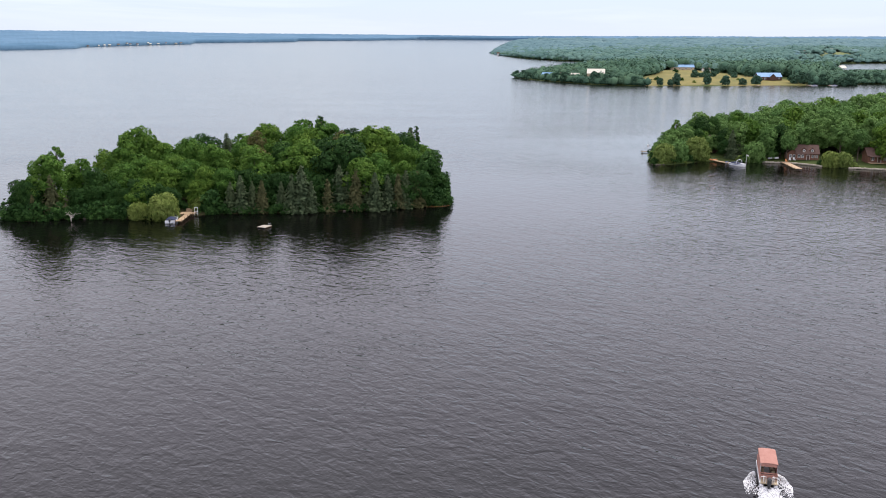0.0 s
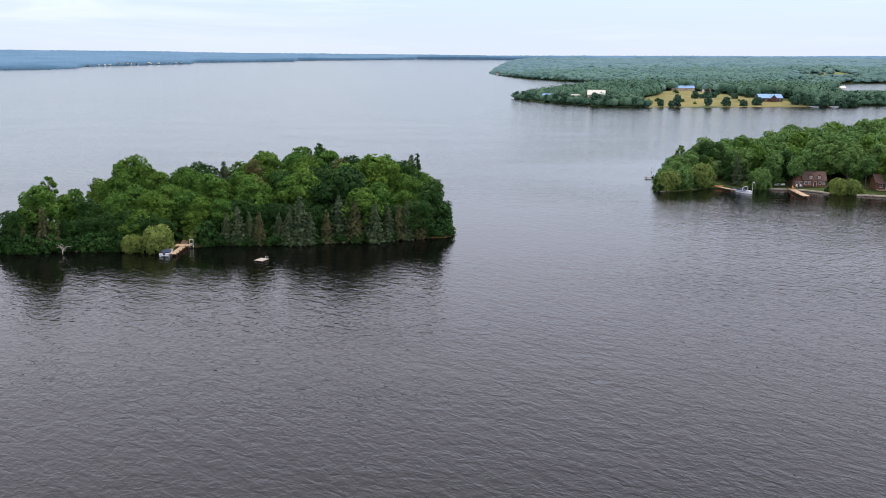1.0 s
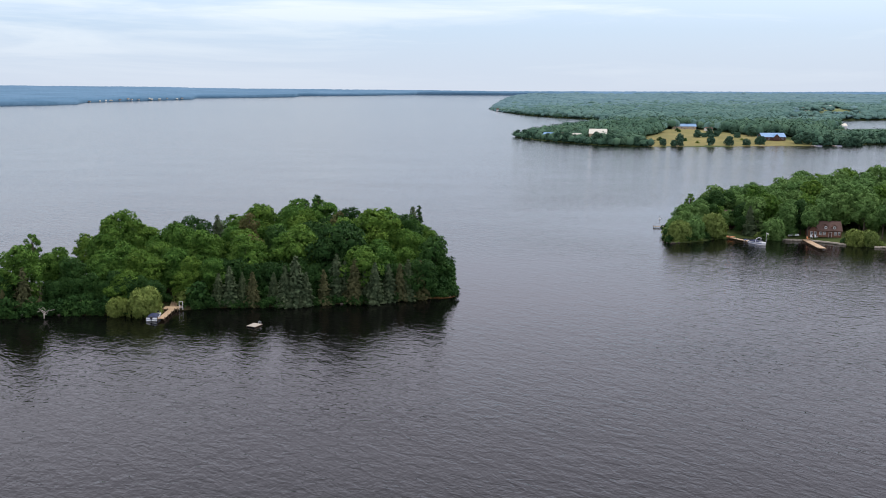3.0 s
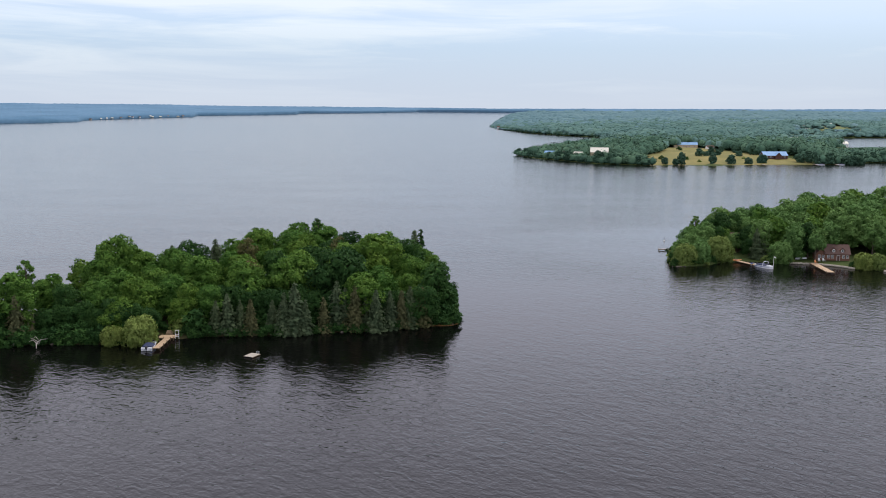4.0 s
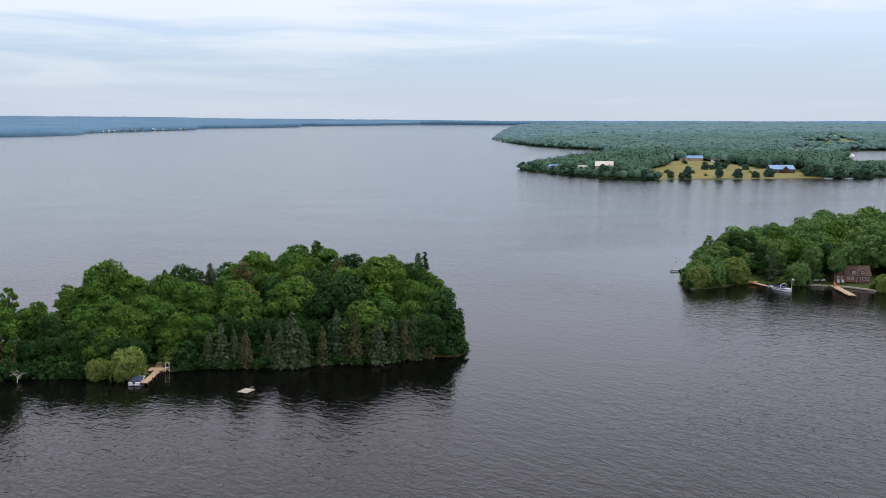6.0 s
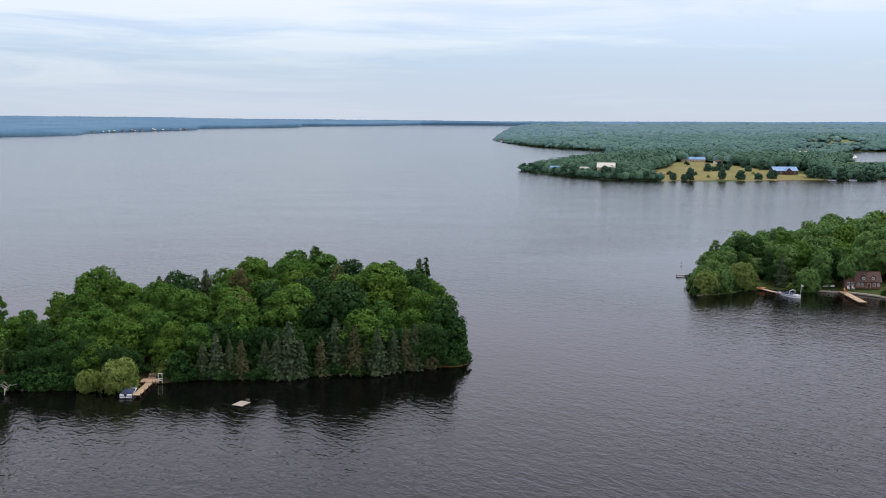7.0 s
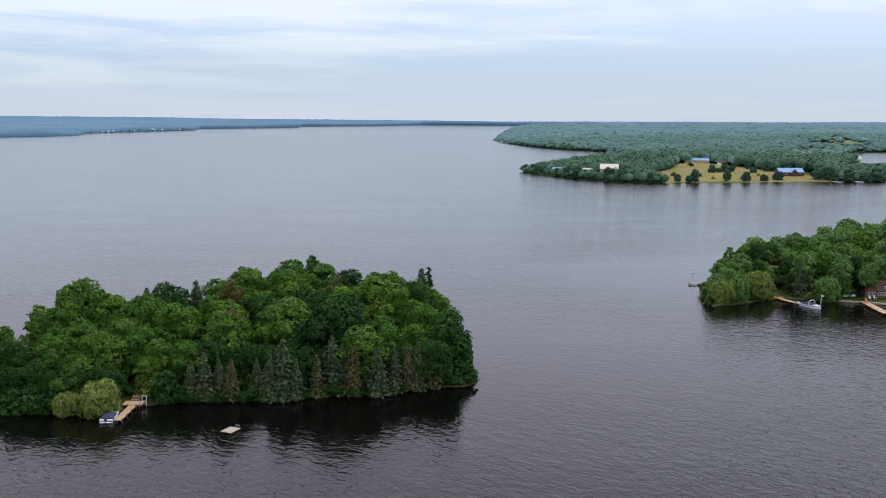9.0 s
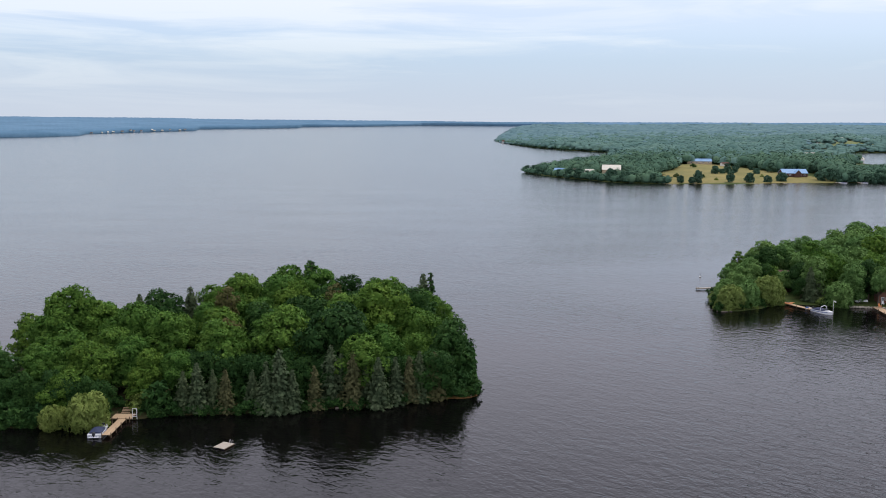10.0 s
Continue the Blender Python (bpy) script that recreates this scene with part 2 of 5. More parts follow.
def water_material():
    m, nt, b = material("lake_water", 0.038)
    b.inputs["IOR"].default_value = 1.33
    big = noise_of(nt, 0.012, 3, 0.5)
    r = ramp_of(nt, [(0.35, (0.0018, 0.0016, 0.0017)), (0.7, (0.003, 0.0027, 0.0028))])
    nt.links.new(big.outputs["Fac"], r.inputs[0])
    nt.links.new(r.outputs[0], b.inputs["Base Color"])
    # wind ripples run across the view, a little down to the right
    t = nt.nodes.new("ShaderNodeTexCoord")
    mp = nt.nodes.new("ShaderNodeMapping")
    mp.inputs["Rotation"].default_value = (0, 0, radians(44))
    nt.links.new(t.outputs["Object"], mp.inputs["Vector"])

    def layer(sx, sy, scale, detail):
        k = nt.nodes.new("ShaderNodeMapping")
        k.inputs["Scale"].default_value = (sx, sy, 1)
        nt.links.new(mp.outputs[0], k.inputs["Vector"])
        n = nt.nodes.new("ShaderNodeTexNoise")
        n.inputs["Scale"].default_value, n.inputs["Detail"].default_value, n.inputs["Roughness"].default_value = scale, detail, 0.5
        n.inputs["Distortion"].default_value = 0.7
        nt.links.new(k.outputs[0], n.inputs["Vector"])
        return n
    swell, chop, fine = layer(0.6, 1.0, 0.16, 1), layer(0.62, 1.0, 0.64, 1.5), layer(0.7, 1.0, 1.6, 2.0)
    # gusts: calmer and rougher patches
    gust = noise_of(nt, 0.02, 2, 0.5, stretch=(0.6, 1.6, 1))
    g = nt.nodes.new("ShaderNodeMapRange")
    g.inputs["From Min"].default_value, g.inputs["From Max"].default_value = 0.3, 0.7
    g.inputs["To Min"].default_value, g.inputs["To Max"].default_value = 0.75, 1.2
    nt.links.new(gust.outputs["Fac"], g.inputs["Value"])
    # the lee of the island and of the point lies calmer
    calm = g
    for x, y, rx, ry, lo, hi, least in ((-52, 244, 125, 66, 0.56, 1.2, 0.40), (150, 350, 90, 60, 0.9, 1.5, 0.5)):
        lee_at = nt.nodes.new("ShaderNodeMapping")
        lee_at.inputs["Location"].default_value, lee_at.inputs["Scale"].default_value = (-x / rx, -y / ry, 0), (1 / rx, 1 / ry, 0)
        nt.links.new(t.outputs["Object"], lee_at.inputs["Vector"])
        away = nt.nodes.new("ShaderNodeVectorMath")
        away.operation = "LENGTH"
        nt.links.new(lee_at.outputs[0], away.inputs[0])
        lee = nt.nodes.new("ShaderNodeMapRange")
        lee.inputs["From Min"].default_value, lee.inputs["From Max"].default_value = lo, hi
        lee.inputs["To Min"].default_value, lee.inputs["To Max"].default_value = least, 1.07
        nt.links.new(away.outputs["Value"], lee.inputs["Value"])
        less = nt.nodes.new("ShaderNodeMath")
        less.operation = "MULTIPLY"
        nt.links.new(calm.outputs[0], less.inputs[0])
        nt.links.new(lee.outputs[0], less.inputs[1])
        calm = less
    # the open water past the islands is smoother
    sep_y = nt.nodes.new("ShaderNodeSeparateXYZ")
    nt.links.new(t.outputs["Object"], sep_y.inputs[0])
    open_water = nt.nodes.new("ShaderNodeMapRange")
    open_water.inputs["From Min"].default_value, open_water.inputs["From Max"].default_value = 300, 900
    open_water.inputs["To Min"].default_value, open_water.inputs["To Max"].default_value = 1.0, 0.8
    nt.links.new(sep_y.outputs["Y"], open_water.inputs["Value"])
    # waves too small to tell apart far out: a rougher sheen
    sheen = nt.nodes.new("ShaderNodeMapRange")
    sheen.inputs["From Min"].default_value, sheen.inputs["From Max"].default_value = 180, 900
    sheen.inputs["To Min"].default_value, sheen.inputs["To Max"].default_value = 0.04, 0.13
    nt.links.new(sep_y.outputs["Y"], sheen.inputs["Value"])
    nt.links.new(sheen.outputs[0], b.inputs["Roughness"])
    rest = nt.nodes.new("ShaderNodeMath")
    rest.operation = "MULTIPLY"
    nt.links.new(calm.outputs[0], rest.inputs[0])
    nt.links.new(open_water.outputs[0], rest.inputs[1])
    last = None
    for n, amp in ((swell, 0.09), (chop, 0.12), (fine, 0.062)):
        k = nt.nodes.new("ShaderNodeMath")
        k.operation = "MULTIPLY_ADD"
        k.inputs[1].default_value = amp
        nt.links.new(n.outputs["Fac"], k.inputs[0])
        if last:
            nt.links.new(last.outputs[0], k.inputs[2])
        else:
            k.inputs[2].default_value = 0
        last = k
    k = nt.nodes.new("ShaderNodeMath")
    k.operation = "MULTIPLY"
    nt.links.new(last.outputs[0], k.inputs[0])
    nt.links.new(rest.outputs[0], k.inputs[1])
    bp = nt.nodes.new("ShaderNodeBump")
    bp.inputs["Strength"].default_value, bp.inputs["Distance"].default_value = 1.0, 1.0
    nt.links.new(k.outputs[0], bp.inputs["Height"])
    nt.links.new(bp.outputs[0], b.inputs["Normal"])
    return m


WATER = water_material()


# ---- mesh helpers ----
def big_mesh(name, verts, faces, mat, smooth=False):
    """verts (n,3), faces (m,k) arrays."""
    me = bpy.data.meshes.new(name)
    n, (m, k) = len(verts), faces.shape
    me.vertices.add(n)
    me.vertices.foreach_set("co", np.asarray(verts, np.float32).ravel())
    me.loops.add(m * k)
    me.loops.foreach_set("vertex_index", faces.astype(np.int32).ravel())
    me.polygons.add(m)
    me.polygons.foreach_set("loop_start", np.arange(0, m * k, k, dtype=np.int32))
    if smooth:
        me.polygons.foreach_set("use_smooth", np.ones(m, bool))
    me.materials.append(mat)
    me.update(calc_edges=True)
    return me


def part(name, bm, mat, parent=None, label=""):
    me = bpy.data.meshes.new(name)
    bm.to_mesh(me)
    bm.free()
    me.materials.append(mat)
    ob = new(name, me)
    ob.parent = parent
    return tagged(ob, label)


def box(sx, sy, sz, at=(0, 0, 0), bevel=0.02, turn=0.0, tilt=0.0):
    bm = bmesh.new()
    bmesh.ops.create_cube(bm, size=1.0, matrix=pose(*at, tilt, 0, turn) @ Matrix.Diagonal((sx, sy, sz, 1)))
    if bevel:
        bmesh.ops.bevel(bm, geom=list(bm.edges), offset=min(bevel, min(sx, sy, sz) * 0.3), segments=1, affect="EDGES")
    return bm


def add_box(bm, sx, sy, sz, at=(0, 0, 0), turn=0.0, tilt=0.0):
    bmesh.ops.create_cube(bm, size=1.0, matrix=pose(*at, tilt, 0, turn) @ Matrix.Diagonal((sx, sy, sz, 1)))
    return bm


def tube(points, radii, sides=7):
    """A tapered tube along points."""
    bm = bmesh.new()
    rings = []
    for i, (p, r) in enumerate(zip(points, radii)):
        p = Vector(p)
        a, b = Vector(points[max(i - 1, 0)]), Vector(points[min(i + 1, len(points) - 1)])
        q = (b - a).to_track_quat("Z", "Y")
        rings.append([bm.verts.new(p + q @ Vector((math.cos(2 * math.pi * k / sides) * r, math.sin(2 * math.pi * k / sides) * r, 0))) for k in range(sides)])
    for lo, hi in zip(rings, rings[1:]):
        for k in range(sides):
            bm.faces.new((lo[k], lo[(k + 1) % sides], hi[(k + 1) % sides], hi[k]))
    bm.faces.new(rings[0][::-1])
    bm.faces.new(rings[-1])
    return bm


def join(into, other):
    me = bpy.data.meshes.new("tmp")
    other.to_mesh(me)
    other.free()
    into.from_mesh(me)
    bpy.data.meshes.remove(me)
    return into


def loft(sections, cap=True):
    """Rings of equal point counts joined into a skin."""
    bm = bmesh.new()
    rings = [[bm.verts.new(p) for p in s] for s in sections]
    n = len(rings[0])
    for lo, hi in zip(rings, rings[1:]):
        for k in range(n):
            bm.faces.new((lo[k], lo[(k + 1) % n], hi[(k + 1) % n], hi[k]))
    if cap:
        bm.faces.new(rings[0][::-1])
        bm.faces.new(rings[-1])
    bmesh.ops.recalc_face_normals(bm, faces=bm.faces)
    return bm


def empty(name, m=None, **tags):
    e = new(name)
    if m is not None:
        e.matrix_basis = m
    return tagged(e, **tags)


def inside(poly, x, y):
    px, py = np.array([p[0] for p in poly]), np.array([p[1] for p in poly])
    qx, qy = np.roll(px, -1), np.roll(py, -1)
    hit = np.zeros(np.shape(x), bool)
    for a, b, c, d in zip(px, py, qx, qy):
        if b != d:
            hit ^= ((b > y) != (d > y)) & (x < (c - a) * (y - b) / (d - b) + a)
    return hit


def shore_distance(poly, x, y):
    """Metres inside the outline; outside it is negative."""
    best = np.full(np.shape(x), 1e9)
    for (a, b), (c, d) in zip(poly, poly[1:] + poly[:1]):
        l2 = (c - a) ** 2 + (d - b) ** 2
        k = np.clip(((x - a) * (c - a) + (y - b) * (d - b)) / l2, 0, 1)
        best = np.minimum(best, np.hypot(x - a - k * (c - a), y - b - k * (d - b)))
    return np.where(inside(poly, x, y), best, -best)


def wobble(x, y, size, seed=0.0):
    """Smooth random field, about -1 to 1."""
    s = 0
    for i, (a, b) in enumerate(((1.0, 0.3), (-0.4, 1.1), (0.8, -0.9), (1.7, 1.3))):
        s = s + np.sin((a * x + b * y) / size * 2.2 + seed * 3.1 + i * 1.7) / (1 + 0.35 * i)
    return s / 2.4


# ---- the setting: lake, islands, shores ----
FAR_C = (-4.0, 59.0)


def lake_level(d):
    """The lake lies flat; past 2.5 km the distance is folded up, nearer than it is."""
    return 40.0 * np.clip((d - 2500.0) / 2380.0, 0, None) ** 1.5


def build_lake():
    radii = np.concatenate(([0.5], np.geomspace(30, 2500, 30), np.linspace(2600, 4880, 24)))
    turns = np.linspace(0, 2 * math.pi, 161)[:-1]
    rr, tt = np.meshgrid(radii, turns, indexing="ij")
    v = np.stack((FAR_C[0] + rr * np.cos(tt), FAR_C[1] + rr * np.sin(tt), lake_level(rr)), -1).reshape(-1, 3)
    n = len(turns)
    i, j = np.meshgrid(np.arange(len(radii) - 1), np.arange(n), indexing="ij")
    f = np.stack((i * n + j, (i + 1) * n + j, (i + 1) * n + (j + 1) % n, i * n + (j + 1) % n), -1).reshape(-1, 4)
    ob = new("water", big_mesh("water", v, f, WATER, True))
    tagged(ob, "dark rippled lake water under a pale cloudy sky", "water", kind="structure")


build_lake()

ISLAND = [(-99, 213), (-99, 207), (-93, 204.0), (-84, 207.0), (-73, 208.2), (-65, 207.6), (-59, 212.0), (-50, 215.0), (-42, 216.0), (-34, 216.6),
          (-26, 219.2), (-18, 219.6), (-10, 222.6), (-4, 225.6), (1.6, 227.6), (3.0, 234), (2.5, 246), (3, 260), (2, 275), (-4, 287), (-20, 292),
          (-45, 289), (-65, 275), (-80, 261), (-96, 246), (-101, 229)]
CAPE = [(72.4, 310.0), (73.6, 308.0), (78, 309.0), (85, 312.2), (92, 317), (97.6, 320.0), (104, 318), (112, 315.2), (120, 313.8), (125, 310), (129, 305.5),
        (136, 301.5), (147, 298), (165, 293), (190, 288), (260, 280), (340, 300), (340, 460), (200, 430), (140, 398), (105, 372), (89, 351), (80, 337), (74.5, 323)]


def build_ground(name, poly, rise, mat, label, step, bank=1.3):
    xs = [p[0] for p in poly]
    ys = [p[1] for p in poly]
    gx, gy = np.arange(min(xs) - 4, max(xs) + 4, step), np.arange(min(ys) - 4, max(ys) + 4, step)
    x, y = np.meshgrid(gx, gy, indexing="ij")
    x, y = x + 0.3 * step * np.sin(y * 3.1), y + 0.3 * step * np.sin(x * 2.7)
    d = shore_distance(poly, x, y) + 0.5 * wobble(x, y, 6)
    z = np.where(d > 0, 0.08 + 0.3 * np.clip(d / bank, 0, 1) + rise * (1 - np.exp(-np.clip(d, 0, None) / 14)), np.clip(d, -3, 0) * 0.5)
    z = z + 0.12 * wobble(x, y, 2.3, 4) * np.clip(d, 0, 1)
    v = np.stack((x, y, z), -1).reshape(-1, 3)
    m = len(gy)
    i, j = np.meshgrid(np.arange(len(gx) - 1), np.arange(m - 1), indexing="ij")
    f = np.stack((i * m + j, (i + 1) * m + j, (i + 1) * m + j + 1, i * m + j + 1), -1).reshape(-1, 4)
    keep = (d.reshape(-1)[f] > -3.2).any(1)
    ob = new(name, big_mesh(name, v, f[keep], mat, True))
    tagged(ob, label, "ground", kind="structure")


def height_on(poly, rise, x, y, bank=1.3):
    d = float(shore_distance(poly, np.array(x), np.array(y)))
    return 0.0 if d < 0 else 0.08 + 0.3 * min(d / bank, 1) + rise * (1 - math.exp(-d / 14))


build_ground("ground_island", ISLAND, 1.4, SOIL, "low wooded island of brown soil and grass", 1.6)
build_ground("ground_sandbar", [(-4.5, 224.6), (-0.5, 225.4), (1.6, 226.0), (3.2, 227.8), (3.4, 230.0), (2.6, 231.5), (0, 230), (-4, 227)], 0.02, SANDY, "brown sandy spit at the island's tip", 0.6, 5.0)
build_ground("ground_cape", CAPE, 1.0, LAWN, "low grassy point with trees and cottages", 2.2)

# mainland beyond the channel
MAIN = [(84, 1026), (98, 975), (115, 938), (146, 876), (187, 858), (220, 864), (247, 858), (291, 880), (343, 890), (366, 890), (395, 905), (424, 925),
        (520, 930), (700, 900), (1000, 880), (3400, 860), (3400, 4700), (400, 4760), (374, 4760), (385, 4560), (310, 4120), (222, 3390), (158, 2760), (157, 2690), (169, 2329), (200, 2030),
        (240, 1874), (271, 1809), (300, 1716), (262, 1500), (205, 1250), (130, 1090), (95, 1050)]
INLET = [(560, 1230), (600, 1170), (900, 1150), (1500, 1140), (1500, 1900), (900, 1860), (770, 1800), (690, 1640), (625, 1500), (590, 1400)]
FIELD = [(192, 859), (352, 880), (358, 915), (338, 950), (324, 1000), (306, 1092), (262, 1086), (236, 1010), (205, 945), (196, 905)]
CLEARING = [(600, 1640), (690, 1665), (770, 1815), (880, 1900), (960, 2120), (870, 2170), (740, 1960), (640, 1800)]


def main_height(x, y):
    d = np.minimum(shore_distance(MAIN, x, y), -shore_distance(INLET, x, y))
    far = np.hypot(x - FAR_C[0], y - FAR_C[1])
    hill = 4.5 * np.clip(d / 60, 0, 1) + 5 * np.clip((far - 1300) / 2000, 0, 1) ** 1.3
    hill = hill + 13 * np.exp(-((x / y - 0.335) / 0.07) ** 2 - ((y - 3300) / 500) ** 2)
    hill = hill * np.clip((x / y - 0.05) / 0.09, 0.25, 1)
    hill = hill + 3.0 * np.exp(-((x - 275) / 60) ** 2 - ((y - 1075) / 80) ** 2)
    hill = hill + 11 * np.clip((y - 1640) / 420, 0, 1) * np.exp(-((x / y - 0.415) / 0.05) ** 2) * np.clip((2900 - y) / 600, 0, 1)
    roll = 3.0 * wobble(x, y, 420, 2) * np.clip((far - 1200) / 900, 0, 1)
    base = lake_level(far)
    return base + np.where(d > 0, 0.25 + np.minimum(hill + roll, 0.3 + d * 0.12), np.clip(d, -20, 0) * 0.15), d


def build_mainland():
    us = np.linspace(0.03, 0.75, 200)
    ys = np.geomspace(835, 4650, 260)
    u, y = np.meshgrid(us, ys, indexing="ij")
    x = u * y
    z, d = main_height(x, y)
    v = np.stack((x, y, z), -1).reshape(-1, 3)
    m = len(ys)
    i, j = np.meshgrid(np.arange(len(us) - 1), np.arange(m - 1), indexing="ij")
    f = np.stack((i * m + j, (i + 1) * m + j, (i + 1) * m + j + 1, i * m + j + 1), -1).reshape(-1, 4)
    dd = d.reshape(-1)[f]
    cx, cy = v[f, 0].mean(1), v[f, 1].mean(1)
    field = inside(FIELD, cx, cy)
    glade = inside(CLEARING, cx, cy)
    land = (dd > -15).any(1)
    for name, keep, mat, label in (("ground_mainland", land & ~field & ~glade, LAWN, "wooded mainland shore across the channel"),
                                   ("ground_meadow", land & field, MEADOW, "dry yellow hay meadow sloping to the lake"),
                                   ("ground_glade", land & glade, GLADE, "yellow-green glade in the distant woods")):
        tagged(new(name, big_mesh(name, v, f[keep], mat, True)), label, "ground", kind="structure")


build_mainland()


def ico(sub):
    bm = bmesh.new()
    bmesh.ops.create_icosphere(bm, subdivisions=sub, radius=1.0)
    bm.verts.ensure_lookup_table()
    v = np.array([tuple(p.co) for p in bm.verts])
    f = np.array([[q.index for q in p.verts] for p in bm.faces])
    bm.free()
    return v, f


ICO1, ICO2 = ico(1), ico(2)


def blobs(name, centres, radii, base, mat, seed):
    """Many rough crowns as one mesh."""
    rng = np.random.default_rng(seed)
    bv, bf = base
    n, k = len(centres), len(bv)
    rough = 1 + rng.uniform(-0.2, 0.2, (n, k, 1))
    a = rng.uniform(0, 6.283, n)
    c, s = np.cos(a)[:, None], np.sin(a)[:, None]
    p = bv[None] * rough
    p = np.stack((p[..., 0] * c - p[..., 1] * s, p[..., 0] * s + p[..., 1] * c, p[..., 2]), -1) * radii[:, None, :] + centres[:, None, :]
    f = (bf[None] + (np.arange(n) * k)[:, None, None]).reshape(-1, 3)
    return new(name, big_mesh(name, p.reshape(-1, 3), f, mat, True))


def set_normals(me, normals):
    """Soft foliage normals, one a vertex."""
    me.polygons.foreach_set("use_smooth", np.ones(len(me.polygons), bool))
    n = np.asarray(normals, float)
    n /= np.linalg.norm(n, axis=1, keepdims=True) + 1e-9
    me.normals_split_custom_set_from_vertices(n.tolist())
    return me


def sprays(rng, centre, out, size, long=1.0, droop=0.0, spread=0.45, soft=1.0):
    """Leaf sprays: small triangles at the points, facing outwards. Returns verts, faces and soft normals."""
    n = len(centre)
    nor = out + rng.normal(0, spread, (n, 3))
    nor /= np.linalg.norm(nor, axis=1, keepdims=True) + 1e-9
    side = np.cross(nor, rng.normal(0, 1, (n, 3)))
    side /= np.linalg.norm(side, axis=1, keepdims=True) + 1e-9
    if droop:
        side = side * (1 - droop) + np.array([0, 0, -1.0]) * droop
        side -= nor * (side * nor).sum(1, keepdims=True)
        side /= np.linalg.norm(side, axis=1, keepdims=True) + 1e-9
    up = np.cross(nor, side)
    s = size * rng.uniform(0.6, 1.45, (n, 1))
    w = s * rng.uniform(0.45, 0.65, (n, 1))
    tip = centre + side * s * 0.75 * long
    tail = centre - side * s * 0.45 * long
    v = np.stack((tail + up * w, tail - up * w, tip), 1)
    geo = np.cross(v[:, 1] - v[:, 0], v[:, 2] - v[:, 0])
    soft_n = nor + soft * out
    flip = (geo * soft_n).sum(1) < 0
    v[flip] = v[flip][:, [1, 0, 2]]
    return v.reshape(-1, 3), np.arange(n * 3).reshape(-1, 3), np.repeat(soft_n, 3, axis=0)


def leafy_blobs(name, centres, radii, mat, seed, per, size, lift=0.35):
    """Rough crowns covered with leaf sprays, as one mesh."""
    rng = np.random.default_rng(seed)
    bv, bf = ICO1
    n, k = len(centres), len(bv)
    p = bv[None] * (0.8 + rng.uniform(-0.2, 0.2, (n, k, 1))) * radii[:, None, :] + centres[:, None, :]
    f = (bf[None] + (np.arange(n) * k)[:, None, None]).reshape(-1, 3)
    pn = np.tile(bv, (n, 1)) + np.array([0, 0, lift])
    if not per:
        return new(name, set_normals(big_mesh(name, p.reshape(-1, 3), f, mat), pn))
    d = rng.normal(0, 1, (n, per, 3))
    d /= np.linalg.norm(d, axis=2, keepdims=True)
    d[..., 2] = np.abs(d[..., 2] + 0.25) - 0.25
    lump = 1 + 0.16 * np.sin(d[..., :1] * 5 + np.arange(n)[:, None, None]) * np.sin(d[..., 1:2] * 5 + np.arange(n)[:, None, None] * 1.7)
    q = (centres[:, None] + d * radii[:, None] * rng.uniform(0.72, 1.12, (n, per, 1)) * lump).reshape(-1, 3)
    v, g, vn = sprays(rng, q, d.reshape(-1, 3) + np.array([0, 0, lift]), size)
    return new(name, set_normals(big_mesh(name, np.concatenate((p.reshape(-1, 3), v)), np.concatenate((f, g + n * k)), mat), np.concatenate((pn, vn))))


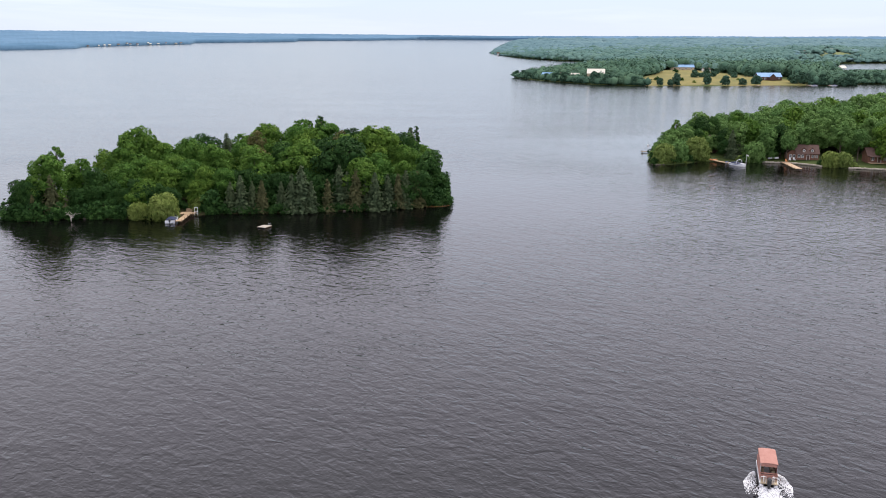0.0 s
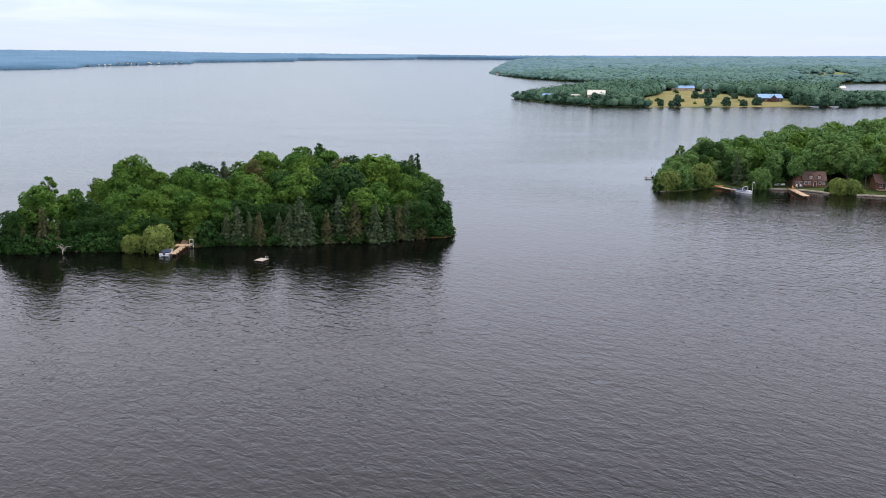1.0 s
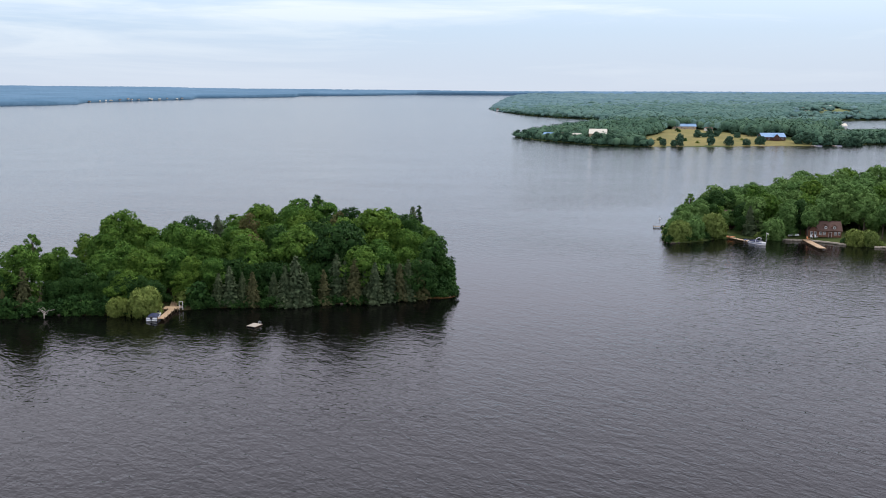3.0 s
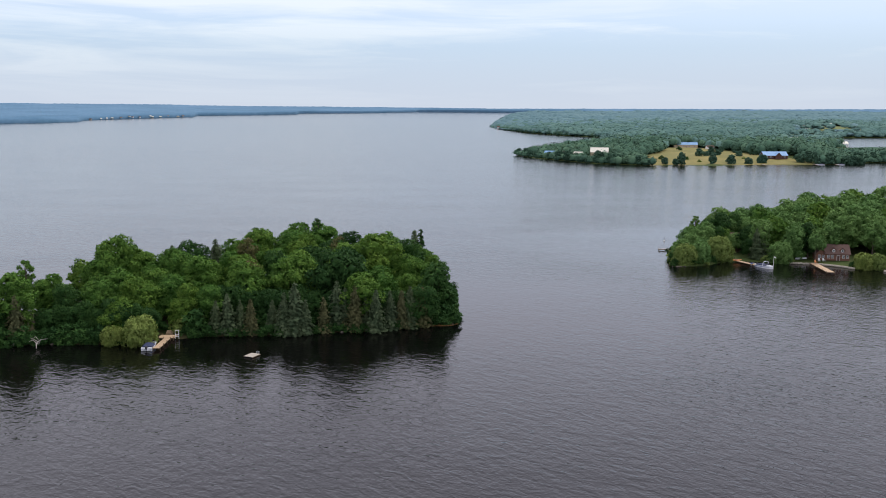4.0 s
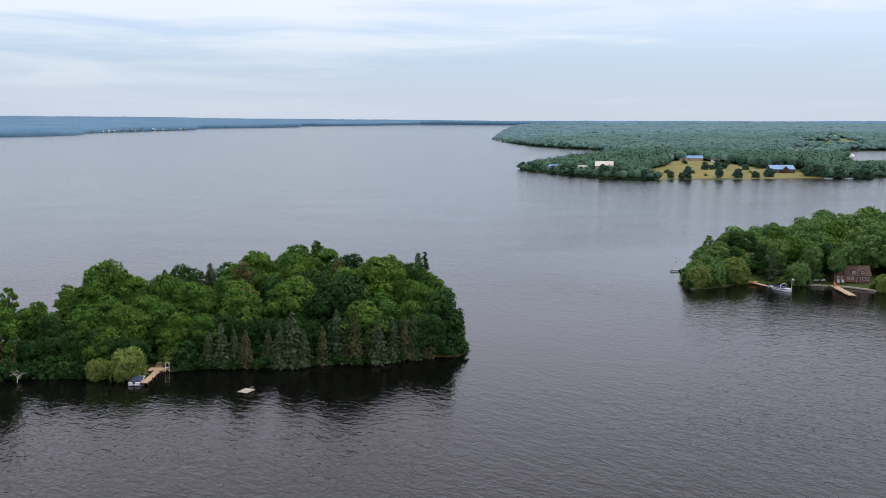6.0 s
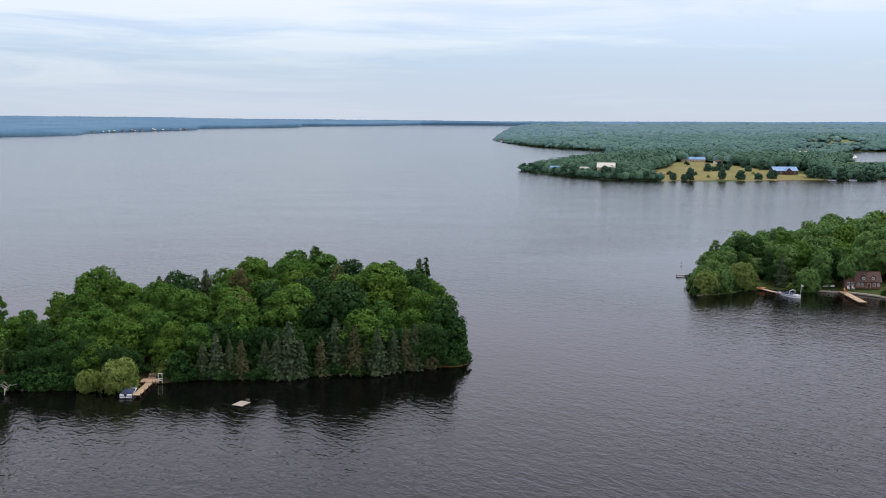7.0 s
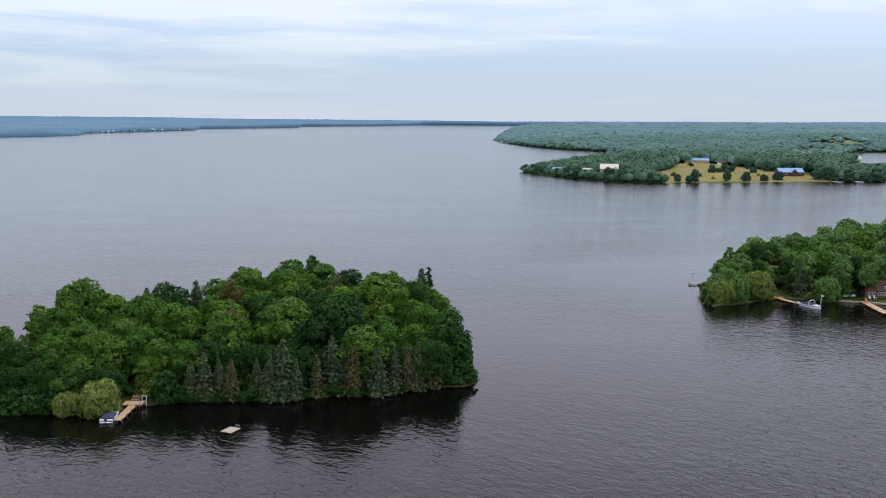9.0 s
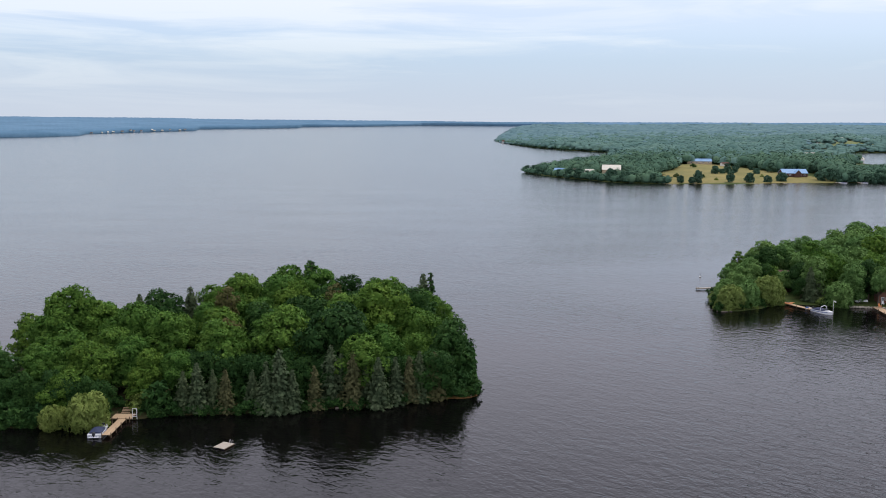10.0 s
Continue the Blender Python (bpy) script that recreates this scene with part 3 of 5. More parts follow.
def build_far_woods():
    rng = np.random.default_rng(5)
    pts = []
    y = 862.0
    while y < 4550:
        s = 6.2 + max(y - 900, 0) * 0.0038
        n = int(0.60 * y / s)
        u = 0.055 + 0.60 * (np.arange(n) + rng.uniform(-0.45, 0.45, n)) / n
        yy = y + rng.uniform(-0.45, 0.45, n) * s
        pts.append(np.stack((u * yy, yy, np.full(n, s)), -1))
        y += s
    p = np.concatenate(pts)
    x, y, s = p.T
    z, d = main_height(x, y)
    keep = (d > 2.0) & ~inside(FIELD, x, y) & ~(inside(CLEARING, x, y) & (rng.random(len(x)) > 0.16))
    keep &= ~((x > 300) & (x < 360) & (y < 965)) & ~((x > 140) & (x < 172) & (y > 900) & (y < 960))
    keep &= ~((y > 1060) & (y < 1420) & (x / y > 0.42 + 0.008 * np.sin(y / 20)))
    keep &= ~((x < 150) & (y < 1000) & (rng.random(len(x)) < 0.5))
    keep &= (y > 900 + 12 * np.sin(x / 9)) | (x < 190) | (x > 358)
    x, y, s, z, d = (q[keep] for q in (x, y, s, z, d))
    h = rng.uniform(8.5, 13.5, len(x)) + 2.0 * wobble(x, y, 60, 1)
    h = np.where(d < 10, h * 0.8, h)
    h = np.where((x < 200) & (y < 1070), h * 0.78, h)
    h = np.where((x / y > 0.41) & (y < 1070), h * 0.5, h)
    h = np.where((y > 1250) & (y < 1660) & (x / y > 0.37), h * 0.62, h)
    h = h * np.where(y > 1300, 1 + 0.22 * wobble(x, y, 35, 6), 1)
    r = s * rng.uniform(0.66, 1.12, len(x)) * np.where(y > 1500, 1.32, 1.08)
    rz = np.minimum(r * np.where(y > 1500, 0.42, 0.85), h * 0.5) + 0.8
    cen = np.stack((x, y, z + h - rz * 0.9), -1)
    rad = np.stack((r, r, rz), -1)
    # ragged edges where crowns change to the next, more haze-tinted leaf colour
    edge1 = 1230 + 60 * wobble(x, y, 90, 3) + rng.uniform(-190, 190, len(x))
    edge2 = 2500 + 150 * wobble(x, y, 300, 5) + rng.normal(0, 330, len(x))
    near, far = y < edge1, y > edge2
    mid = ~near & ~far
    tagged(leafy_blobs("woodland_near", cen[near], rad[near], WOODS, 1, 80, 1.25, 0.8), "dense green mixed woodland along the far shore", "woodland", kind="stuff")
    tagged(leafy_blobs("woodland_middle", cen[mid], rad[mid], WOODS_MID, 4, 18, 2.2, 1.8), "deep green forest behind the farms, tinted blue for haze", "woodland", kind="stuff")
    tagged(leafy_blobs("woodland_far", cen[far], rad[far] * np.array([1, 1, 0.8]), WOODS_FAR, 2, 0, 0, 2.2), "distant forest tinted blue for haze, rolling to the horizon", "woodland", kind="stuff")
    # low fringe that closes the wood's edge along the water
    rng2 = np.random.default_rng(8)
    edge = []
    for (a, b), (c, e) in zip(MAIN, MAIN[1:] + MAIN[:1]):
        if max(b, e) > 3000 or max(a, c) > 620:
            continue
        n = int(math.hypot(c - a, e - b) / 4.5)
        for k in range(n):
            t = k / max(n, 1)
            qx, qy = a + (c - a) * t + rng2.uniform(-1, 4), b + (e - b) * t + rng2.uniform(0, 5)
            if 196 < qx < 352 and qy < 935:
                continue
            if rng2.random() < (0.7 if qx > 150 or qy > 1060 else 0.35):
                edge.append((qx, qy, rng2.uniform(1.2, 5.0)))
    e = np.array(edge)
    zz, dd = main_height(e[:, 0], e[:, 1])
    cen = np.stack((e[:, 0], e[:, 1], np.maximum(zz, 0) + e[:, 2] * 0.8), -1)
    rad = np.stack((e[:, 2], e[:, 2], e[:, 2] * 1.1), -1)
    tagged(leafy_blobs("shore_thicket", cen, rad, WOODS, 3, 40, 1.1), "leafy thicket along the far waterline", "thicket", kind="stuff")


build_far_woods()

# the shores that close the lake, kilometres away: bearing (x over depth) and distance of the waterline
FAR_SHORE = [(-0.80, 2700), (-0.478, 2869), (-0.435, 2931), (-0.392, 3060), (-0.384, 3257), (-0.324, 3523), (-0.2665, 3745), (-0.262, 3951), (-0.202, 4085),
             (-0.154, 4264), (-0.150, 4409), (-0.086, 4530), (-0.0245, 4790), (-0.022, 4840), (0.02, 4845), (0.07, 4845), (0.12, 4840), (0.30, 4700), (0.8, 4650)]


def build_far_shore():
    us = np.linspace(-0.78, 0.78, 900)
    shore = np.interp(us, [a for a, b in FAR_SHORE], [b for a, b in FAR_SHORE])
    ts = np.array([0, 0.0001, 0.12, 0.3, 0.5, 0.7, 0.85, 1.0])
    verts = []
    rng = np.random.default_rng(3)
    jag = rng.uniform(-1, 1, (len(us), len(ts)))
    for k, t in enumerate(ts):
        far = shore + (4870 - shore) * t
        top = 68 - 9 * np.clip((us + 0.45) / 0.55, 0, 1) + 6 * np.clip((us - 0.1) / 0.25, 0, 1) + 2.0 * wobble(us * 3000, us * 500, 300, 1) + 0.8 * wobble(us * 3000, us * 300, 60, 7)
        front = lake_level(shore) + 9
        z = front + (np.maximum(top, front + 3) - front) * t ** 0.8 + jag[:, k] * 0.9 + (2.0 * wobble(us * 3000, us * 0 + t * 900, 150, k) if 0 < k < len(ts) - 1 else 0)
        if k == 0:
            z = lake_level(shore) - 2
        cosa = 1 / np.sqrt(1 + us ** 2)
        verts.append(np.stack((FAR_C[0] + us * cosa * far, FAR_C[1] + cosa * far, z), -1))
    v = np.stack(verts, 1).reshape(-1, 3)
    m = len(ts)
    i, j = np.meshgrid(np.arange(len(us) - 1), np.arange(m - 1), indexing="ij")
    f = np.stack((i * m + j, (i + 1) * m + j, (i + 1) * m + j + 1, i * m + j + 1), -1).reshape(-1, 4)
    tagged(new("backdrop", big_mesh("backdrop", v, f, FAR)), "wooded shore closing the lake, coloured blue for haze", "far shore", kind="structure")


build_far_shore()


# ---- trees ----
def crown_mesh(rng, lobes, cover, size, mat, long=1.0, droop=0.0, clump=1.0, under=-0.92):
    """Boughs as clumps of leaf sprays over large lobes; cover: sprays a square metre."""
    L = np.array([[*c, *r] for c, r in lobes])
    cs, ns = [], []
    for i, (c, r) in enumerate(lobes):
        c, r = np.array(c), np.array(r)
        area = 4 * math.pi * (((r[0] * r[1]) ** 1.6 + 2 * (r[0] * r[2]) ** 1.6) / 3) ** (1 / 1.6)
        n = max(6, int(area / (0.85 * clump * clump)))
        d = rng.normal(0, 1, (n, 3))
        d /= np.linalg.norm(d, axis=1, keepdims=True)
        d = d[d[:, 2] > under]
        p = c + d * r * rng.uniform(0.70, 1.20, (len(d), 1))
        hidden = np.zeros(len(p), bool)
        for j in range(len(lobes)):
            if j != i:
                hidden |= (((p - L[j, :3]) / (L[j, 3:] * 0.84)) ** 2).sum(1) < 1
        for q, o in zip(p[~hidden], d[~hidden]):
            rad = clump * rng.uniform(0.38, 0.95)
            up = o + np.array([0, 0, 0.55 - 0.4 * droop])
            up /= np.linalg.norm(up)
            m = max(5, int(cover * 3.4 * rad * rad))
            e = rng.normal(0, 1, (m, 3))
            e /= np.linalg.norm(e, axis=1, keepdims=True)
            h = (e * up).sum(1, keepdims=True)
            e = np.where(h < -0.1, e - 1.6 * h * up, e)
            h = (e * up).sum(1, keepdims=True)
            pts = q + rad * rng.uniform(0.35, 1.25, (m, 1)) * (e - 0.35 * h * up)
            if droop:
                pts[:, 2] -= droop * rad * rng.uniform(0, 1.6, m)
            cs.append(pts)
            ns.append(0.6 * up + 0.6 * e + 0.3 * o)
    v, f, vn = sprays(rng, np.concatenate(cs), np.concatenate(ns), size, long, droop, 0.75, 0.4)
    # dense inner leaves
    iv, jf = ICO1
    parts_v, parts_f, parts_n = [v], [f], [vn]
    off = len(v)
    for c, r in lobes:
        parts_v.append(iv * (np.array(r) * 0.56) * rng.uniform(0.8, 1.15, (len(iv), 1)) + np.array(c))
        parts_f.append(jf + off)
        parts_n.append(iv)
        off += len(iv)
    return set_normals(big_mesh("crown", np.concatenate(parts_v), np.concatenate(parts_f), mat), np.concatenate(parts_n))


def add_trunk(tree, rng, height, radius, limbs, mat=BARK):
    bend = rng.uniform(-0.35, 0.35, 2)
    pts = [(bend[0] * t * t, bend[1] * t * t, height * t) for t in (0, 0.08, 0.35, 0.7, 1.0)]
    bm = tube(pts, [radius * 1.5, radius, radius * 0.8, radius * 0.5, radius * 0.15], 8)
    for c in limbs:
        t = float(np.clip(c[2] / height - 0.28, 0.18, 0.85))
        root = Vector((bend[0] * t * t, bend[1] * t * t, height * t))
        tip = Vector(c)
        mid = root.lerp(tip, 0.5) + Vector((0, 0, 0.12 * (tip - root).length))
        bm = join(bm, tube([root, mid, tip], [radius * 0.45, radius * 0.3, radius * 0.08], 5))
    return part("trunk", bm, mat, tree)


def broad_tree(seed, height, spread, mat, base=0.18, lobes_n=12, leaf=0.36, cover=9.5, name="deciduous_tree", peak=0.55, clump=1.0):
    """Unit: real metres. A wide crown of uneven boughs on a short trunk."""
    rng = np.random.default_rng(seed)
    tree = empty(name)
    lobes = []
    lo, hi = height * base, height
    mid, half = lo + (hi - lo) * peak, (hi - lo) / 2
    for k in range(lobes_n):
        t = (k + 0.5) / lobes_n
        zz = -0.8 + 1.75 * t
        ring = math.sqrt(max(0.03, 1 - zz * zz)) * (1.0 if zz < 0 else 1 - 0.12 * zz)
        a = k * 2.39996 + rng.uniform(-0.6, 0.6)
        rr = spread * ring * rng.uniform(0.40, 0.86)
        size = spread * rng.uniform(0.26, 0.50)
        cz = mid + zz * half * 0.80 + rng.uniform(-0.5, 0.5)
        lobes.append(((rr * math.cos(a), rr * math.sin(a), cz - 0.3 * size), (size, size * rng.uniform(0.8, 1.1), size * rng.uniform(0.55, 0.85))))
    lobes.append(((0, 0, mid), (spread * 0.55, spread * 0.55, half * 0.72)))
    add_trunk(tree, rng, height * 0.8, 0.02 * height, [lobes[i][0] for i in range(2, lobes_n, max(1, lobes_n // 6))])
    new("crown", crown_mesh(rng, lobes, cover, leaf, mat, clump=clump)).parent = tree
    return tree


def willow_tree(seed, height, spread, mat=LEAF_WILLOW, name="willow_tree"):
    rng = np.random.default_rng(seed)
    tree = empty(name)
    lobes = []
    for k in range(16):
        a = k * 2.39996
        rr = spread * 0.72 * math.sqrt((k + 0.5) / 16)
        z = height * (1.0 - 0.45 * (rr / spread) ** 2) * rng.uniform(0.85, 1.05)
        s = spread * rng.uniform(0.28, 0.40)
        half = max(s * 0.8, z * 0.34)
        lobes.append(((rr * math.cos(a), rr * math.sin(a), z - half), (s, s, half)))
        if rr > spread * 0.4:
            lobes.append(((rr * 1.08 * math.cos(a), rr * 1.08 * math.sin(a), z * 0.32), (s * 0.95, s * 0.95, z * 0.32)))
    add_trunk(tree, rng, height * 0.7, 0.03 * height, [lobes[i][0] for i in (2, 5, 8, 11, 14)])
    new("crown", crown_mesh(rng, lobes, 9.0, 0.32, mat, 1.7, 0.6, 0.8)).parent = tree
    return tree


def spruce_tree(seed, height, spread, mat=NEEDLE, name="spruce_tree", gap=0.0):
    """Tiers of drooping boughs on a straight trunk."""
    rng = np.random.default_rng(seed)
    tree = empty(name)
    part("trunk", tube([(0, 0, 0), (0, 0, height * 0.5), (0, 0, height)], [0.018 * height, 0.011 * height, 0.02], 7), BARK, tree)
    cs, os_ = [], []
    z = height * (0.03 + gap)
    while z < height * 0.985:
        t = z / height
        reach = spread * (1 - t) ** 0.75 * rng.uniform(0.8, 1.12) + 0.14
        n = max(4, int(4.5 + reach * 3.4))
        a0 = rng.uniform(0, 6.28)
        for k in range(n):
            a = a0 + 6.2832 * k / n + rng.uniform(-0.25, 0.25)
            r_b = reach * rng.uniform(0.66, 1.14)
            m = max(4, int(r_b / 0.11))
            q = (np.arange(m) + 0.6) / m
            q = q[q > 0.22]
            w = rng.normal(0, 0.07 + 0.12 * r_b, len(q)) * (1.15 - q)
            dz = -0.42 * r_b * q + 0.24 * r_b * q * q - 0.35 * np.abs(w) + rng.normal(0, 0.05, len(q))
            x = math.cos(a) * r_b * q - math.sin(a) * w
            y = math.sin(a) * r_b * q + math.cos(a) * w
            cs.append(np.stack((x, y, z + dz), -1))
            os_.append(np.tile([math.cos(a) * 0.75, math.sin(a) * 0.75, 0.65], (len(q), 1)))
        z += height * 0.030 + 0.12
    v, f, vn = sprays(rng, np.concatenate(cs), np.concatenate(os_), 0.34, 1.5, 0.35, 0.35)
    core = tube([(0, 0, height * (0.05 + gap)), (0, 0, height * 0.4), (0, 0, height * 0.92)], [spread * 0.50, spread * 0.33, 0.06], 6)
    bmesh.ops.triangulate(core, faces=core.faces[:])
    core.verts.index_update()
    cv = np.array([tuple(p.co) for p in core.verts])
    cf = np.array([[q.index + len(v) for q in p.verts] for p in core.faces])
    core.free()
    cn = cv * np.array([1, 1, 0]) + np.array([0, 0, 0.1])
    new("crown", set_normals(big_mesh("crown", np.concatenate((v, cv)), np.concatenate((f, cf)), mat), np.concatenate((vn, cn)))).parent = tree
    return tree


def pine_tree(seed, height, spread, mat=LEAF_COOL, name="pine_tree"):
    """A tall bare trunk with a few ragged plumes."""
    rng = np.random.default_rng(seed)
    tree = empty(name)
    lobes = []
    for k in range(18):
        t = 0.42 + 0.57 * k / 17
        a = k * 2.4 + rng.uniform(-0.4, 0.4)
        rr = spread * (1.15 - t) * rng.uniform(0.5, 1.1)
        s = 0.22 + spread * 0.24 * (1.15 - t) * rng.uniform(0.5, 1.3)
        lobes.append(((rr * math.cos(a), rr * math.sin(a), height * t), (s * 1.15, s * 1.15, s * 0.8)))
    add_trunk(tree, rng, height, 0.014 * height, [l[0] for l in lobes])
    new("crown", crown_mesh(rng, lobes, 9, 0.26, mat, 1.7, 0, 0.45)).parent = tree
    return tree


QUEUE = {}


def place(proto, x, y, z, scale=1.0, turn=0.0, label="", group="", tall=1.0):
    m = pose(x, y, z, 0, 0, turn) @ Matrix.Diagonal((scale, scale, scale * tall, 1))
    QUEUE.setdefault(proto.name, (proto, []))[1].append((m, label, group))


def flush():
    for proto, jobs in QUEUE.values():
        cat = proto["category"]
        for m, label, group in jobs[1:]:
            tagged(copy_thing(proto, m), label, cat, group)
        proto.matrix_basis = jobs[0][0]
        tagged(proto, jobs[0][1], cat, jobs[0][2])
    QUEUE.clear()


def kinds(*obs, category="tree"):
    return [tagged(o, category=category) for o in obs]


BROAD = kinds(*[broad_tree(10 + i, h, s, LEAF, b, n) for i, (h, s, b, n) in enumerate(
    ((14, 5.4, 0.03, 20), (13, 4.8, 0.02, 16), (15, 5.8, 0.05, 22), (12.5, 5.2, 0.02, 18), (14.5, 4.6, 0.05, 16)))])
POINT = kinds(*[broad_tree(40 + i, h, s, m, b, n, 0.46, 5.5) for i, (h, s, b, n, m) in enumerate(
    ((14, 4.8, 0.03, 18, LEAF_LIGHT), (13, 4.2, 0.03, 15, LEAF_LIGHT), (12, 4.4, 0.02, 16, LEAF), (14, 4.0, 0.05, 15, LEAF_LIGHT)))])
COOL = kinds(*[broad_tree(30 + i, h, s, LEAF_COOL, b, n) for i, (h, s, b, n) in enumerate(((14, 5.0, 0.03, 18), (13, 4.0, 0.03, 15), (12, 5.2, 0.02, 18)))])
RUSTY = kinds(broad_tree(50, 13, 2.6, RUSSET, 0.25, 10, 0.32, 6.0, clump=0.7))
SPRUCE = kinds(*[spruce_tree(60 + i, h, s) for i, (h, s) in enumerate(((10, 3.1), (9.5, 2.7), (10.5, 3.4)))])
DRY = kinds(*[spruce_tree(70 + i, h, s, NEEDLE_BROWN) for i, (h, s) in enumerate(((9.5, 2.3), (10, 2.7)))])
PINE = kinds(pine_tree(80, 18, 3.4), pine_tree(81, 16, 2.6), pine_tree(82, 14, 5.0, LEAF))
WILLOW = kinds(willow_tree(90, 6.2, 3.4), willow_tree(91, 8.0, 4.0), willow_tree(92, 6.4, 3.4, LEAF_LIGHT))
BUSH = kinds(broad_tree(95, 3.4, 2.2, LEAF_COOL, 0.0, 6, 0.36, 5, "shrub", 0.40, 0.7), broad_tree(96, 3.0, 2.0, LEAF_WILLOW, 0.0, 6, 0.34, 6, "shrub", 0.40, 0.7), category="shrub")

SHADE = kinds(broad_tree(45, 14, 4.6, LEAF_LIGHT, 0.40, 12, 0.42, 7.0))
L_BROAD = "full leafy green maple-like tree in dense woods"
L_COOL = "darker green leafy tree in dense woods"


def scatter(poly, gap, seed, inset, keep=None):
    rng = random.Random(seed)
    xs, ys = [p[0] for p in poly], [p[1] for p in poly]
    out = []
    for _ in range(9000):
        x, y = rng.uniform(min(xs), max(xs)), rng.uniform(min(ys), max(ys))
        if keep and not keep(x, y):
            continue
        if all((x - a) ** 2 + (y - b) ** 2 > gap * gap for a, b in out):
            out.append((x, y))
    d = shore_distance(poly, np.array([p[0] for p in out]), np.array([p[1] for p in out]))
    return [(x, y, float(q)) for (x, y), q in zip(out, d) if q > inset]


def plant_island():
    rng = random.Random(4)
    spots = scatter(ISLAND, 6.9, 21, 1.0, lambda x, y: not (-63 < x < -54 and y < 219) and not ((x + 52) ** 2 / 30 + (y - 228) ** 2 / 90 < 1))
    for x, y, d in spots:
        front = y < 232 and x > -52 and d < 6.5
        if (front and d < 4.2) or (x > -8 and d < 3.6) or (x < -88 and d < 2.4):
            continue
        ground = height_on(ISLAND, 1.4, x, y)
        # canopy height over the lake: high in the east and middle, lower at the ends
        top = 13.5 + 1.6 * math.sin(x / 9.0) * math.cos(y / 11.0) - 0.4 * max(0, (-62 - x) / 36) - 2.0 * max(0, (x + 10) / 13) - 2.4 * math.exp(-((x + 74) / 14) ** 2) + 1.6 * min(1, max(0, (-86 - x) / 6))
        top *= 0.80 + 0.20 * min(d / 9.0, 1)
        kind = rng.choice(BROAD + BROAD + COOL)
        native = {o.name: h for o, h in zip(BROAD + COOL, (14, 13, 15, 12.5, 14.5, 14, 13, 12))}[kind.name]
        k = (top - ground) * (rng.uniform(0.55, 0.7) if rng.random() < 0.16 else rng.uniform(0.82, 1.16)) / native
        place(kind, x, y, ground - 0.15, k * rng.uniform(1.05, 1.22), rng.uniform(0, 360), L_COOL if kind in COOL else L_BROAD, "island woods", rng.uniform(0.88, 1.0))
    # row of spruces along the south bank
    for i, (x, y, top, dry) in enumerate(((-49.4, 217.2, 6.8, 0), (-46.9, 217.2, 8.2, 0), (-44.4, 218.4, 6.6, 0), (-41.9, 217.2, 7.4, 1), (-37.6, 219.4, 6.4, 0), (-34.7, 217.6, 8.6, 0),
                                          (-32.5, 218.2, 10.8, 0), (-30.2, 218.0, 7.4, 0), (-26.5, 220.0, 7.4, 1), (-24.0, 223.3, 9.9, 0), (-22.1, 223.6, 8.2, 0), (-19.7, 221.3, 9.5, 1),
                                          (-17.5, 222.6, 6.8, 0), (-15.1, 220.6, 9.0, 0), (-12.1, 223.6, 7.8, 0), (-9.6, 224.4, 8.0, 1), (-7.8, 225.3, 8.6, 0), (-5.0, 226.0, 8.6, 1),
                                          (-92.0, 206.4, 5.2, 1), (-88.6, 208.8, 9.2, 1))):
        kind = (DRY if dry else SPRUCE)[i % (2 if dry else 3)]
        native = {SPRUCE[0].name: 10, SPRUCE[1].name: 9.5, SPRUCE[2].name: 10.5, DRY[0].name: 9.5, DRY[1].name: 10}[kind.name]
        place(kind, x, y - 0.5, height_on(ISLAND, 1.4, x, y - 0.5) - 0.1, top / native * 1.06, 40 * i,
              "browning spruce tree at the island's waterline" if dry else "grey-green spruce tree at the island's waterline", "spruces along the island shore")
    # standouts over the canopy
    place(PINE[0], -35.2, 277.5, 1.4, 0.93, 20, "ragged old pine rising over the canopy", "pines over the canopy")
    place(PINE[1], -6.3, 279.0, 1.2, 0.86, 0, "narrow dark pine above the island trees", "pines over the canopy")
    place(SPRUCE[1], -8.2, 281.0, 1.2, 1.42, 30, "dark pointed spruce above the island trees", "pines over the canopy")
    place(PINE[2], -94.0, 226.0, 1.0, 0.95, 70, "flat-topped pine above the island trees", "pines over the canopy")
    place(BROAD[2], -80.0, 243.0, 1.3, 1.06, 30, "tall round-headed tree above the island canopy", "island woods", 1.04)
    for x, y, k in ((0.0, 231.0, 1.3), (0.9, 236.0, 1.5), (0.8, 241.5, 1.5), (0.9, 247.5, 1.6), (1.0, 254.0, 1.5), (-60.6, 216.8, 0.9), (-62.4, 213.6, 0.8), (-55.4, 215.6, 0.8)):
        place(BUSH[0], x, y, 0.1, k, x * 37, "leafy green bush on the island bank", "island shrubs")
    place(RUSTY[0], -44.5, 232.0, 1.2, 0.98, 0, "thin olive-brown half-dead tree", "thin rusty trees")
    place(RUSTY[0], -50.0, 255.0, 1.5, 1.12, 120, "thin olive-brown half-dead tree", "thin rusty trees")
    place(RUSTY[0], -28.0, 262.0, 1.5, 1.08, 220, "thin olive-brown half-dead tree", "thin rusty trees")
    place(BROAD[1], -56.6, 221.5, 0.9, 0.72, 40, "pale green young tree behind the dock", "island woods")
    place(BROAD[4], -51.6, 221.0, 0.9, 0.66, 140, "pale green young tree behind the dock", "island woods")
    place(SPRUCE[1], -71.2, 261.0, 1.5, 1.2, 10, "slender grey-green spruce above the canopy", "pines over the canopy")
    place(SPRUCE[0], -60.0, 262.0, 1.5, 1.32, 50, "dark pointed spruce above the island trees", "pines over the canopy")
